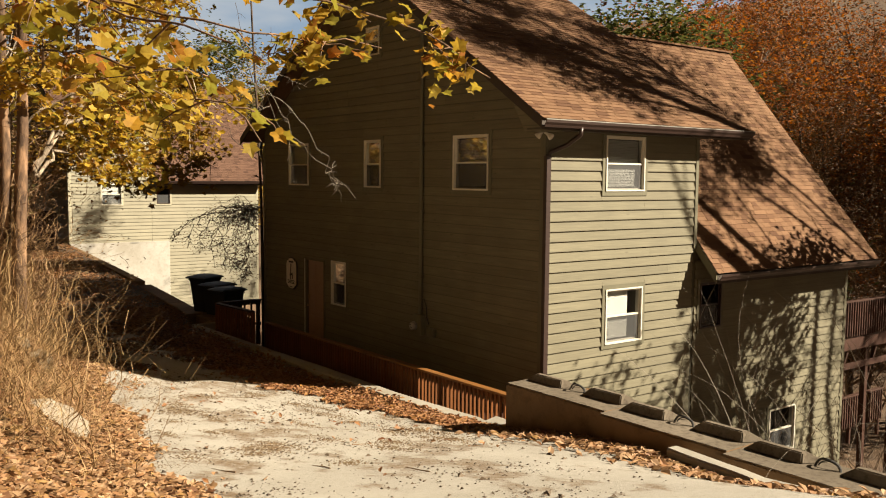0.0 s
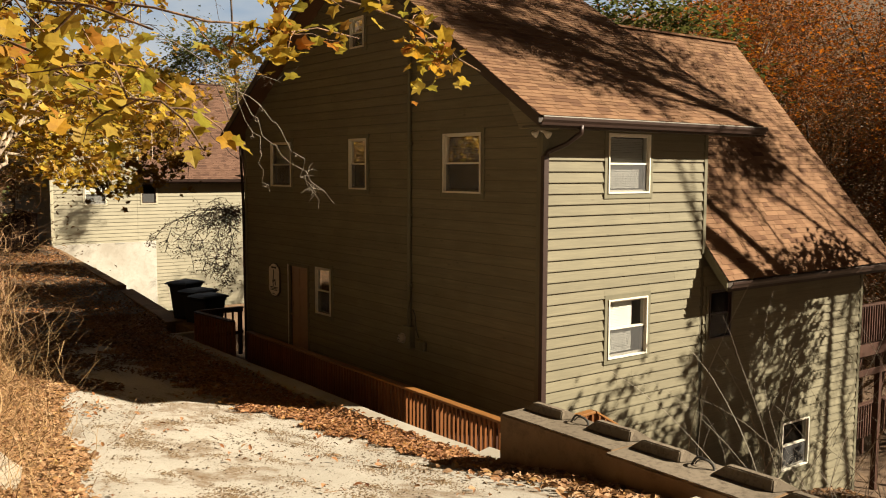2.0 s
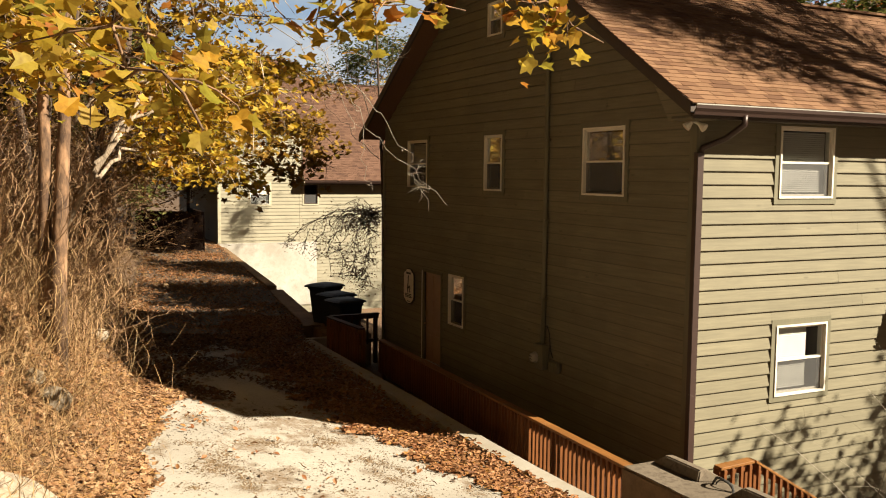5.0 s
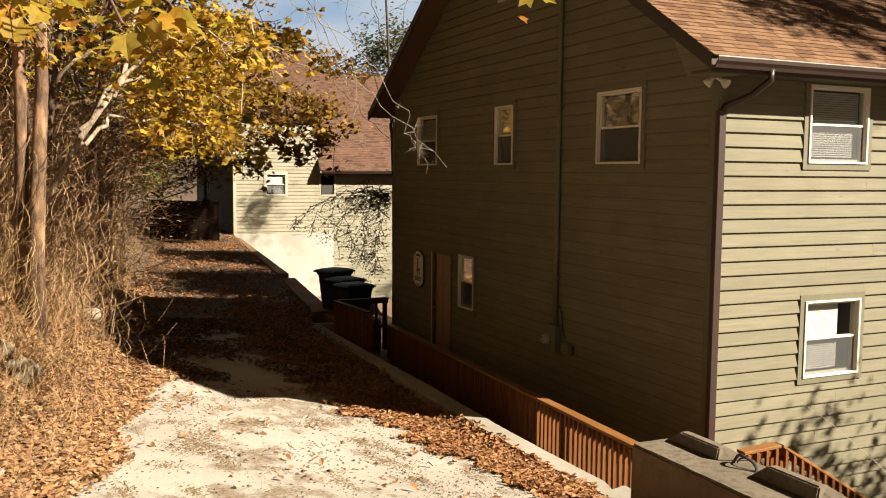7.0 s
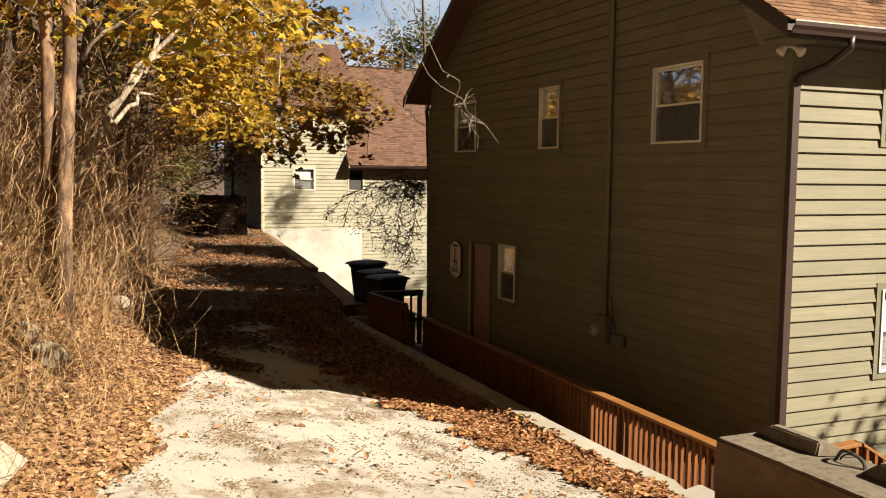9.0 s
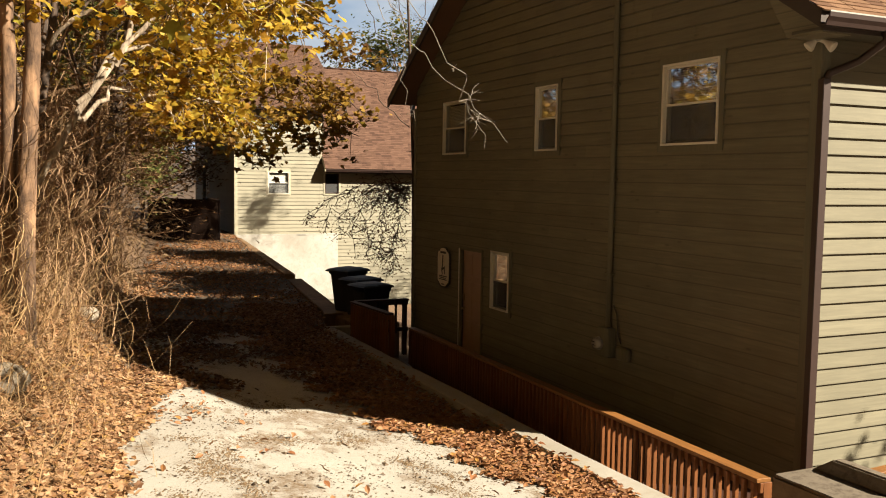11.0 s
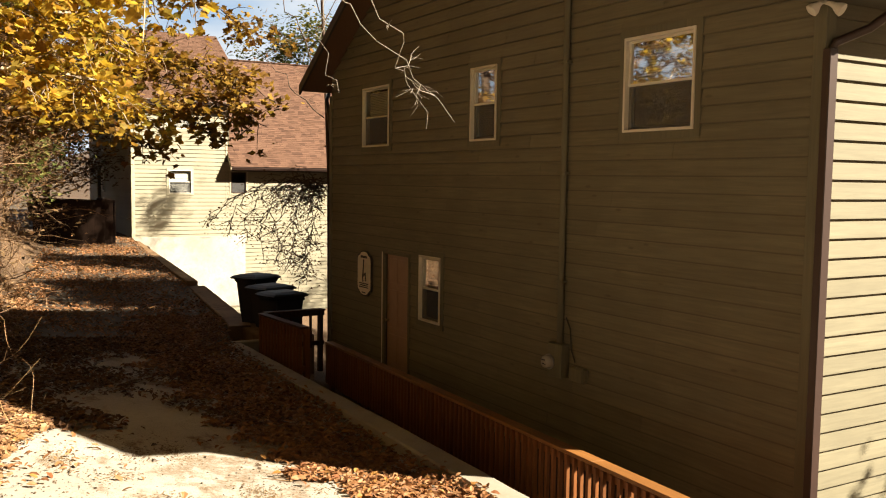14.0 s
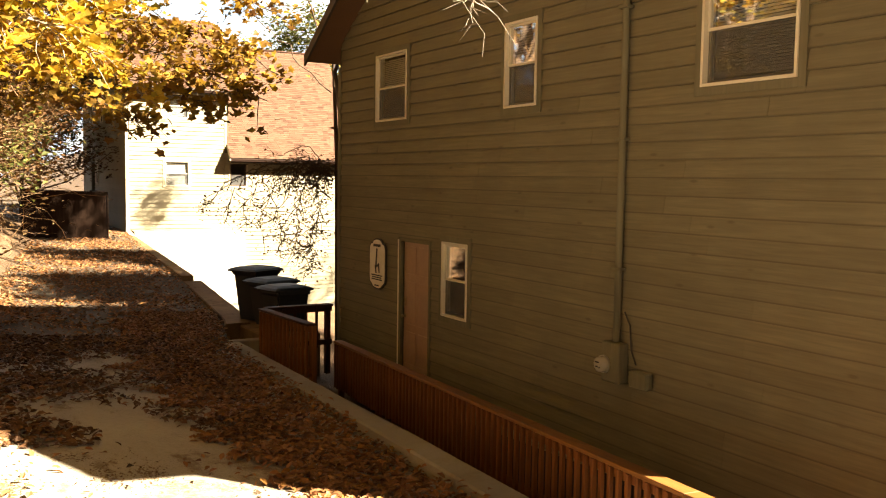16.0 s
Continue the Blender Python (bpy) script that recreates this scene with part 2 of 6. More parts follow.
M_SYC = leaf_mat("turning leaves", ((0.0, (0.387, 0.251, 0.031)), (0.25, (0.238, 0.22, 0.035)), (0.45, (0.414, 0.22, 0.025)), (0.62, (0.334, 0.255, 0.04)), (0.78, (0.299, 0.106, 0.023)), (0.9, (0.44, 0.29, 0.044)), (1.0, (0.194, 0.176, 0.03))), 0.55)
M_RUST = leaf_mat("rust leaves", ((0.0, (0.30, 0.082, 0.008)), (0.35, (0.42, 0.125, 0.012)), (0.6, (0.06, 0.022, 0.008)), (0.8, (0.16, 0.042, 0.007)), (1.0, (0.44, 0.18, 0.02))), 0.45)
M_DRAB = leaf_mat("drab leaves", ((0.0, (0.0824, 0.0376, 0.0136)), (0.5, (0.116, 0.0616, 0.02)), (1.0, (0.0536, 0.024, 0.0104))), 0.3)
M_DRY = leaf_mat("small dry leaves", ((0.0, (0.16, 0.096, 0.044)), (0.4, (0.24, 0.16, 0.08)), (0.7, (0.104, 0.048, 0.02)), (1.0, (0.32, 0.24, 0.136))), 0.4)
M_GREEN = leaf_mat("green leaves", ((0.0, (0.048, 0.064, 0.0144)), (0.5, (0.088, 0.104, 0.0272)), (1.0, (0.152, 0.136, 0.04))), 0.4)
M_LITTER = leaf_mat("fallen leaves", ((0.0, (0.251, 0.133, 0.06)), (0.25, (0.334, 0.205, 0.11)), (0.45, (0.198, 0.09, 0.038)), (0.7, (0.38, 0.248, 0.144)), (0.88, (0.114, 0.049, 0.023)), (1.0, (0.342, 0.202, 0.074))), 0.15)
M_LITTER_RED = leaf_mat("red-brown fallen leaves", ((0.0, (0.22, 0.096, 0.0368)), (0.25, (0.304, 0.1536, 0.0712)), (0.45, (0.1672, 0.0608, 0.0224)), (0.7, (0.3496, 0.192, 0.0944)), (0.88, (0.0912, 0.0336, 0.0144)), (1.0, (0.3192, 0.16, 0.0416))), 0.15)


# ---- mesh helpers ----
def mesh_of(name, verts, faces, mat, smooth=False):
    me = bpy.data.meshes.new(name)
    me.from_pydata(verts, [], faces)
    me.materials.append(mat)
    if smooth:
        me.polygons.foreach_set("use_smooth", [True] * len(me.polygons))
    me.update()
    return me


def link(name, me, parent=None, label="", m=None):
    ob = new(name, me)
    if m is not None:
        ob.matrix_basis = m
    if parent is not None:
        ob.parent = parent
    if label:
        ob["label"] = label
    return ob


def part(name, bm, material, parent, label="", m=None, smooth=False):
    me = bpy.data.meshes.new(name)
    bmesh.ops.recalc_face_normals(bm, faces=bm.faces[:])
    bm.to_mesh(me)
    bm.free()
    me.materials.append(material)
    if smooth:
        me.polygons.foreach_set("use_smooth", [True] * len(me.polygons))
    return link(name, me, parent, label, m)


def thing(name, label, category, group="", kind="", at=(0, 0, 0)):
    ob = new(name)
    ob.empty_display_size = 0.2
    ob.location = at
    return tagged(ob, label, category, group, kind)


def add_box(bm, x0, x1, y0, y1, z0, z1, bevel=0.0):
    vs = [bm.verts.new((x, y, z)) for z in (z0, z1) for x, y in ((x0, y0), (x1, y0), (x1, y1), (x0, y1))]
    fs = [bm.faces.new([vs[i] for i in f]) for f in ((3, 2, 1, 0), (4, 5, 6, 7), (0, 1, 5, 4), (1, 2, 6, 5), (2, 3, 7, 6), (3, 0, 4, 7))]
    if bevel:
        es = list({e for f in fs for e in f.edges})
        bmesh.ops.bevel(bm, geom=es, offset=bevel, segments=1, affect="EDGES")
    return vs


def box(x0, x1, y0, y1, z0, z1, bevel=0.0):
    bm = bmesh.new()
    add_box(bm, x0, x1, y0, y1, z0, z1, bevel)
    return bm


def add_tube(bm, pts, radii, sides=6, cap=True):
    """A tube along a polyline."""
    rings = []
    prev = None
    for i, p in enumerate(pts):
        p = Vector(p)
        a = Vector(pts[max(i - 1, 0)])
        b = Vector(pts[min(i + 1, len(pts) - 1)])
        d = (b - a).normalized() if (b - a).length > 1e-9 else Vector((0, 0, 1))
        n = prev - d * prev.dot(d) if prev is not None else d.orthogonal()
        n = n.normalized() if n.length > 1e-6 else d.orthogonal().normalized()
        prev = n
        t = d.cross(n)
        r = radii[i] if hasattr(radii, "__len__") else radii
        rings.append([bm.verts.new(p + (n * math.cos(2 * math.pi * k / sides) + t * math.sin(2 * math.pi * k / sides)) * r) for k in range(sides)])
    for a, b in zip(rings, rings[1:]):
        for k in range(sides):
            bm.faces.new((a[k], a[(k + 1) % sides], b[(k + 1) % sides], b[k]))
    if cap:
        bm.faces.new(rings[0][::-1])
        bm.faces.new(rings[-1])


def tube(pts, radii, sides=8):
    bm = bmesh.new()
    add_tube(bm, pts, radii, sides)
    return bm


def prism(poly, axis, a, b):
    """A polygon in the plane across axis, from a to b along it. axis x: poly is (y, z); y: (x, z); z: (x, y)."""
    bm = bmesh.new()
    put = {"x": lambda p, w: (w, p[0], p[1]), "y": lambda p, w: (p[0], w, p[1]), "z": lambda p, w: (p[0], p[1], w)}[axis]
    lo = [bm.verts.new(put(p, a)) for p in poly]
    hi = [bm.verts.new(put(p, b)) for p in poly]
    bm.faces.new(lo[::-1])
    bm.faces.new(hi)
    n = len(poly)
    for i in range(n):
        bm.faces.new((lo[i], lo[(i + 1) % n], hi[(i + 1) % n], hi[i]))
    return bm


class Soup:
    """Many small pieces in one mesh, gathered as arrays."""

    def __init__(self):
        self.v, self.f, self.n = [], [], 0

    def add(self, verts, faces):
        self.v.append(np.asarray(verts, float))
        self.f.extend([tuple(i + self.n for i in f) for f in faces])
        self.n += len(verts)

    def stamp(self, shape, faces, mats):
        """One shape at many 3 x 4 matrices."""
        shape = np.asarray(shape, float)
        out = np.einsum("nij,vj->nvi", mats[:, :, :3], shape) + mats[:, None, :, 3]
        k = len(shape)
        base = self.n
        self.v.append(out.reshape(-1, 3))
        for i in range(len(mats)):
            o = base + i * k
            self.f.extend([tuple(j + o for j in f) for f in faces])
        self.n += k * len(mats)

    def mesh(self, name, mat, smooth=False):
        return mesh_of(name, np.concatenate(self.v).tolist() if self.v else [], self.f, mat, smooth)


def random_turns(rng, n, flat=0.0):
    """Random turn matrices; flat towards 1 lays the z axis up."""
    z = rng.normal(size=(n, 3))
    z[:, 2] = np.abs(z[:, 2]) + flat * 6
    z /= np.linalg.norm(z, axis=1)[:, None]
    a = rng.normal(size=(n, 3))
    x = np.cross(a, z)
    x /= np.linalg.norm(x, axis=1)[:, None]
    y = np.cross(z, x)
    return np.stack([x, y, z], -1)


def lobed_leaf():
    """A five-lobed leaf about one unit across, slightly folded."""
    pts = []
    for ang, r in ((-90, 0.30), (-60, 0.44), (-30, 0.47), (-2, 0.36), (26, 0.60), (56, 0.37), (90, 0.66), (124, 0.37), (154, 0.60), (182, 0.36), (210, 0.47), (240, 0.44)):
        x, y = r * math.cos(radians(ang)), r * math.sin(radians(ang))
        pts.append((x, y, 0.22 * abs(x) - 0.25 * y * y))
    pts.append((0, 0, 0.0))
    faces = [(12, i, (i + 1) % 12) for i in range(12)]
    return pts, faces


def simple_leaf():
    pts = [(0, -0.5, 0), (0.28, -0.1, 0.10), (0.2, 0.25, 0.06), (0, 0.55, -0.1), (-0.24, 0.2, 0.08), (-0.27, -0.12, 0.12), (0, 0, 0)]
    return pts, [(6, i, (i + 1) % 6) for i in range(6)]


LOBED, SIMPLE = lobed_leaf(), simple_leaf()
FOLDED = [(0, -0.5, 0), (0.32, 0.05, 0.14), (0, 0.5, -0.04), (-0.32, 0.05, 0.14)], [(0, 1, 2), (0, 2, 3)]


# ---- the lie of the land ----
def lerp_table(table):
    xs, ys = [a for a, _ in table], [b for _, b in table]
    return lambda v: np.interp(v, xs, ys)


road_base = lerp_table(((-30.28, 9.01), (-10.53, 4.63), (-0.74, 2.7), (1.7, 2.1), (3.66, 1.73), (6.21, 1.28), (7.8, 1.02), (9.41, 0.82), (11.62, 0.65), (13.86, 0.5), (17.28, 0.44), (20.76, 0.37), (28.98, 0.34), (36, 0.53), (44.02, 0.79), (56.26, 1.3), (94.26, 2.33)))
road_tilt = lerp_table(((-10.53, 0.05), (4.15, 0.1), (9.41, 0.12), (20.76, 0.09), (28.98, 0.05), (44.02, 0.03)))
road_dip = lerp_table(((-4.65, 0), (0.31, 0.28), (2.73, 0.3), (4.25, 0.12), (5.71, 0)))
kerb_x = lerp_table(((-30.45, 3.12), (-0.7, 5.25), (2.73, 6.06), (4.25, 6.47), (4.58, 6.69), (8.12, 7.22), (8.56, 7.48), (11.17, 7.69), (16.35, 7.99), (22.12, 8.29), (24.69, 8.93), (31.58, 9.82), (46.65, 11.06), (66.88, 9.96), (96.88, 3.88)))
left_x = lerp_table(((-31.24, -6.85), (-2.16, -2.57), (3.38, 0.71), (7.92, 1.85), (13.68, 3.08), (16.02, 3.56), (20.66, 3.8), (29.04, 4.8), (36.42, 5.9), (45.45, 7.58), (55.48, 6.55), (65.48, 5.34), (95.48, -0.97)))


def road_z(x, y):
    gutter = road_dip(y) * np.clip((x - 4.8) / (kerb_x(y) - 4.8), 0, 1) ** 1.6
    return road_base(y) - road_tilt(y) * (x - 5.0) - gutter


def lump(x, y, s, a):
    return a * (np.sin(x * s + 1.3 * np.sin(y * s * 0.7)) + np.sin(y * s * 1.1 + 1.7 * np.sin(x * s * 0.6))) * 0.5


def ground_z(x, y):
    x, y = np.asarray(x, float), np.asarray(y, float)
    lx, kx = left_x(y), kerb_x(y)
    r = road_z(np.clip(x, lx, kx), y)
    d = np.maximum(lx - x, 0)
    steep = np.interp(y, (2, 7, 12, 26, 40), (0.60, 0.75, 1.30, 1.10, 0.62))
    bank = np.where(d < 1.6, steep * d * d / (d + 0.22), steep * 1.407 + 0.30 * (d - 1.6)) + np.minimum(d, 1.0) * (lump(x, y, 2.6, 0.10) + lump(x, y, 0.9, 0.22))
    bank = np.where(d > 25, 8.5 + 0.12 * (d - 25), bank)
    e = np.maximum(x - kx, 0)
    drop = -np.minimum(e * 2.5, 0.75) - 0.26 * np.clip(e - 1.5, 0, 16) + 0.10 * np.clip(e - 26, 0, 400) + np.minimum(e, 2) * lump(x, y, 1.4, 0.05)
    drop = drop + 0.26 * np.clip(e - 34, 0, 120)
    drop = drop - 2.3 * np.clip((e - 0.55) / 1.6, 0, 1) * np.interp(y, (23.0, 26.5, 50, 58), (0, 1, 1, 0.3)) * np.clip((40 - e) / 20, 0, 1)
    return r + bank + drop - 0.06 * ((x > lx + 0.25) & (x < kx))


def steps(lo, hi, fine_lo, fine_hi, fine, grow=1.25):
    mid = list(np.arange(fine_lo, fine_hi, fine))
    up, s, v = [], fine, mid[-1]
    while v < hi:
        s *= grow
        v += s
        up.append(v)
    down, s, v = [], fine, fine_lo
    while v > lo:
        s *= grow
        v -= s
        down.append(v)
    return np.array(down[::-1] + mid + up)


def sheet(name, xs, ys, zfun, mat):
    gx, gy = np.meshgrid(xs, ys)
    gz = zfun(gx, gy)
    verts = np.stack([gx, gy, gz], -1).reshape(-1, 3).tolist()
    w = len(xs)
    faces = [(j * w + i, j * w + i + 1, (j + 1) * w + i + 1, (j + 1) * w + i) for j in range(len(ys) - 1) for i in range(w - 1)]
    return link(name, mesh_of(name, verts, faces, mat, True))


def soil_mat():
    m, nt, b = nodes_of("leafy soil")
    a = noise_of(nt, world_coords(nt), 1.1, 5)
    f = noise_of(nt, world_coords(nt), 26.0, 5, 0.7)
    c = mix(nt, ramp(nt, a, ((0.35, (0, 0, 0)), (0.65, (1, 1, 1)))), (0.084, 0.0464, 0.0232), (0.144, 0.0864, 0.0448))
    c = mix(nt, ramp(nt, f, ((0.4, (0, 0, 0)), (0.65, (0.64, 0.64, 0.64)))), c, (0.048, 0.0256, 0.0136))
    nt.links.new(c, b.inputs["Base Color"])
    b.inputs["Roughness"].default_value = 0.95
    bump(nt, b, f, 0.8, 0.05)
    return m


def road_mat():
    """Pale worn concrete: soft tone changes, loose rounded patches of brown dirt, grit gathered in and round them."""
    m, nt, b = nodes_of("worn concrete road")
    big = noise_of(nt, world_coords(nt), 0.45, 4, 0.55, 0.2)
    where = noise_of(nt, world_coords(nt), 0.55, 2, 0.5)
    patch = noise_of(nt, world_coords(nt, (1.0, 0.55, 1.0)), 2.6, 4, 0.6, 0.1)
    mid = noise_of(nt, world_coords(nt), 16.0, 6, 0.8)
    fine = noise_of(nt, world_coords(nt), 90.0, 3, 0.8)
    c = mix(nt, ramp(nt, big, ((0.36, (0, 0, 0)), (0.64, (1, 1, 1)))), (0.295, 0.272, 0.234), (0.372, 0.348, 0.304))
    c = mix(nt, ramp(nt, mid, ((0.48, (0, 0, 0)), (0.74, (0.5,) * 3))), c, (0.215, 0.184, 0.142))
    gather = mix(nt, 0.42, patch, where)
    dirt = ramp(nt, gather, ((0.53, (0, 0, 0)), (0.57, (0.7,) * 3), (0.64, (1, 1, 1))))
    broken = ramp(nt, mid, ((0.36, (0.25,) * 3), (0.58, (1, 1, 1))))
    c = mix(nt, mix(nt, 1.0, dirt, broken, "MULTIPLY"), c, (0.142, 0.088, 0.046))
    grit = mix(nt, 1.0, ramp(nt, fine, ((0.54, (0, 0, 0)), (0.64, (1, 1, 1)))), ramp(nt, gather, ((0.42, (0.16,) * 3), (0.56, (0.9,) * 3))), "MULTIPLY")
    c = mix(nt, grit, c, (0.066, 0.044, 0.027))
    nt.links.new(c, b.inputs["Base Color"])
    b.inputs["Roughness"].default_value = 0.95
    b.inputs["Specular IOR Level"].default_value = 0.15
    bump(nt, b, mix(nt, 0.5, mid, fine), 0.6, 0.012)
    return m


M_SOIL, M_ROAD = soil_mat(), road_mat()
xs = steps(-900, 900, -4, 14, 0.25, 1.22)
ys = steps(-700, 900, -6, 46, 0.3, 1.22)
ground = tagged(sheet("ground", xs, ys, ground_z, M_SOIL), "sloping ground under fallen brown leaves", "ground", kind="structure")


def road_sheet(name, ys_, mat, lift, slant=0.0):
    n = 26
    verts, faces = [], []
    for y0 in ys_:
        y = y0
        a, b = left_x(y) - 0.12 + lump(y * 2.0, y, 1.0, 0.12), kerb_x(y) - 0.02
        for i in range(n):
            x = a + (b - a) * i / (n - 1)
            y = y0 + (slant * 0.15 * (5.8 - x) if y0 > 16.07 else 0.0) * min(1.0, (y0 - 16.07) / 1.5)
            verts.append((x, y, float(road_z(x, y)) + lift + float(lump(x, y, 3.1, 0.008))))
    for j in range(len(ys_) - 1):
        for i in range(n - 1):
            k = j * n + i
            faces.append((k, k + 1, k + n + 1, k + n))
        # front edge of the sheet
    for side in (0, len(ys_) - 1):
        base = len(verts)
        for i in range(n):
            x, y, z = verts[side * n + i]
            verts.append((x, y, z - 0.10))
        for i in range(n - 1):
            faces.append((side * n + i, side * n + i + 1, base + i + 1, base + i))
    return link(name, mesh_of(name, verts, faces, mat, True))


M_GRAVEL = concrete("dark gravel", (0.1, 0.08, 0.0608), (0.056, 0.0432, 0.032), (0.044, 0.0288, 0.0192), 0.6)
road = tagged(road_sheet("road", np.concatenate([np.arange(-30, -2, 1.0), np.arange(-2, 16.5, 0.25), np.arange(16.5, 21.75, 0.12)]), M_ROAD, 0.030, 1.0), "pale worn concrete lane with grit and brown leaves", "road", kind="structure")
tagged(road_sheet("road_upper", np.concatenate([np.arange(17, 50, 0.25), np.arange(50, 90, 1.0)]), M_GRAVEL, 0.008), "dark gravel lane under fallen leaves", "road", kind="structure")


def sky_backdrop():
    """Thin bright haze far beyond the hills."""
    m, nt, b = nodes_of("far sky")
    nt.nodes.remove(b)
    em = nt.nodes.new("ShaderNodeEmission")
    n = noise_of(nt, world_coords(nt, (0.004, 0.004, 0.012)), 1.0, 5)
    nt.links.new(ramp(nt, n, ((0.42, (0.40, 0.58, 0.84)), (0.62, (0.86, 0.92, 1.0)))), em.inputs["Color"])
    em.inputs["Strength"].default_value = 0.235
    nt.links.new(em.outputs[0], nt.nodes["Material Output"].inputs["Surface"])
    verts, faces = [], []
    for i in range(25):
        a = radians(-45 + 110 * i / 24)
        for z in (-20, 420):
            verts.append((640 * math.sin(a), 640 * math.cos(a), z))
    for i in range(24):
        faces.append((2 * i, 2 * i + 2, 2 * i + 3, 2 * i + 1))
    return tagged(link("backdrop", mesh_of("backdrop", verts, faces, m)), "pale blue hazy autumn sky", "sky", kind="structure")


sky_backdrop()


# ---- houses ----
LAP = 0.1859
LY, WX, WINGX = 11.39, 4.32, 10.38          # gable length, main front, end of the wing
EAVE_Y, EAVE_Z, PITCH = -0.46, 5.38, 0.637
RIDGE_Y = 5.695
RIDGE_Z = EAVE_Z + PITCH * (RIDGE_Y - EAVE_Y)
WING_Y, WING_Z, WPITCH, WRIDGE_Y = -0.55, 2.44, 1.2, 4.02
WRIDGE_Z = WING_Z + WPITCH * (WRIDGE_Y - WING_Y)


def gable_top(y):
    return EAVE_Z - 0.12 + PITCH * (RIDGE_Y - EAVE_Y - abs(y - RIDGE_Y))


def strip_wall(name, lo, hi, bottom, top, holes, thick, put, mat, parent, extra=()):
    """A thick wall with real openings, from upright strips. put(u, w, z) gives the place of a point u along and w into the wall."""
    cuts = sorted({lo, hi, *extra, *[c for h in holes for c in h[:2]]})
    bm = bmesh.new()
    for a, b in zip(cuts, cuts[1:]):
        mid = (a + b) / 2
        spans, z = [], bottom
        for h in sorted([h for h in holes if h[0] < mid < h[1]], key=lambda q: q[2]):
            spans.append((z, z, h[2], h[2]))
            z = h[3]
        spans.append((z, z, top(a), top(b)))
        for za, zb, ta, tb in spans:
            vs = [bm.verts.new(put(u, w, zz)) for w in (0, thick) for u, zz in ((a, za), (b, zb), (b, tb), (a, ta))]
            for f in ((0, 1, 2, 3), (7, 6, 5, 4), (0, 4, 5, 1), (1, 5, 6, 2), (2, 6, 7, 3), (3, 7, 4, 0)):
                bm.faces.new([vs[i] for i in f])
    bmesh.ops.remove_doubles(bm, verts=bm.verts[:], dist=0.0005)
    return part(name, bm, mat, parent)


def lap_pieces(lo, hi, bottom, top, holes, rng, joints=True):
    """Pieces of the courses of boards: (u0, u1, z0, z1, course bottom, ends at the top)."""
    z = bottom
    while z < top((lo + hi) / 2) + 3.5:
        zt = z + LAP + 0.012
        a, b = lo, hi
        # rake ends
        us = [u for u in np.linspace(lo, hi, 400) if top(u) > z + 0.01]
        if not us:
            break
        a, b = us[0], us[-1]
        spans = [(a, b)]
        fills = []
        for h in holes:
            if h[3] <= z + 0.004 or h[2] >= z + LAP - 0.004:
                continue
            nxt = []
            for s in spans:
                if h[1] <= s[0] or h[0] >= s[1]:
                    nxt.append(s)
                    continue
                if h[0] > s[0]:
                    nxt.append((s[0], h[0]))
                if h[1] < s[1]:
                    nxt.append((h[1], s[1]))
            spans = nxt
            if h[2] > z + 0.01:
                fills.append((h[0], h[1], z, h[2]))
            if h[3] < z + LAP - 0.01:
                fills.append((h[0], h[1], h[3], zt))
        for s in spans:
            cut = [s[0]]
            if joints:
                u = s[0] + rng.uniform(1.6, 4.2)
                while u < s[1] - 0.7:
                    cut.append(u)
                    u += rng.uniform(2.4, 4.2)
            cut.append(s[1])
            for p, q in zip(cut, cut[1:]):
                yield p + 0.0015, q - 0.0015, z, zt, z
        for f in fills:
            yield f[0], f[1], f[2], f[3], z
        z += LAP


def board_mesh(p, q, z0, z1, zc, top, put):
    def out(z):
        return -(0.036 - 0.030 * (z - zc) / LAP)
    us = [p, *[u for u in kinks(top, z1, p, q)], q]
    tops = [min(z1, max(top(u), z0 + 0.004)) for u in us]
    n = len(us)
    vs = [put(u, out(z0), z0) for u in us] + [put(u, out(t), t) for u, t in zip(us, tops)]
    vs += [put(u, 0.0, z0) for u in us] + [put(u, 0.0, t) for u, t in zip(us, tops)]
    fs = []
    for k in range(n - 1):
        fs += [(k, k + 1, n + k + 1, n + k), (k, 2 * n + k, 2 * n + k + 1, k + 1), (n + k, n + k + 1, 3 * n + k + 1, 3 * n + k)]
    fs += [(0, n, 3 * n, 2 * n), (n - 1, 3 * n - 1, 4 * n - 1, 2 * n - 1)]
    return vs, fs


def kinks(top, z, p, q):
    """Where the roof line crosses the height z between p and q."""
    us = np.linspace(p, q, 160)
    ts = np.array([top(u) for u in us]) - z
    return [float(us[k]) for k in range(1, 159) if ts[k] * ts[k + 1] < 0]


def siding(parent, lo, hi, bottom, top, holes, put, mat, rng, single, stuff_name="siding"):
    if single:
        for n, (p, q, z0, z1, zc) in enumerate(lap_pieces(lo, hi, bottom, top, holes, rng)):
            vs, fs = board_mesh(p, q, z0, z1, zc, top, put)
            link("board", mesh_of("board", vs, fs, mat), parent)
    else:
        s = Soup()
        for p, q, z0, z1, zc in lap_pieces(lo, hi, bottom, top, holes, rng, False):
            s.add(*board_mesh(p, q, z0, z1, zc, top, put))
        link(stuff_name, s.mesh(stuff_name, mat), parent)


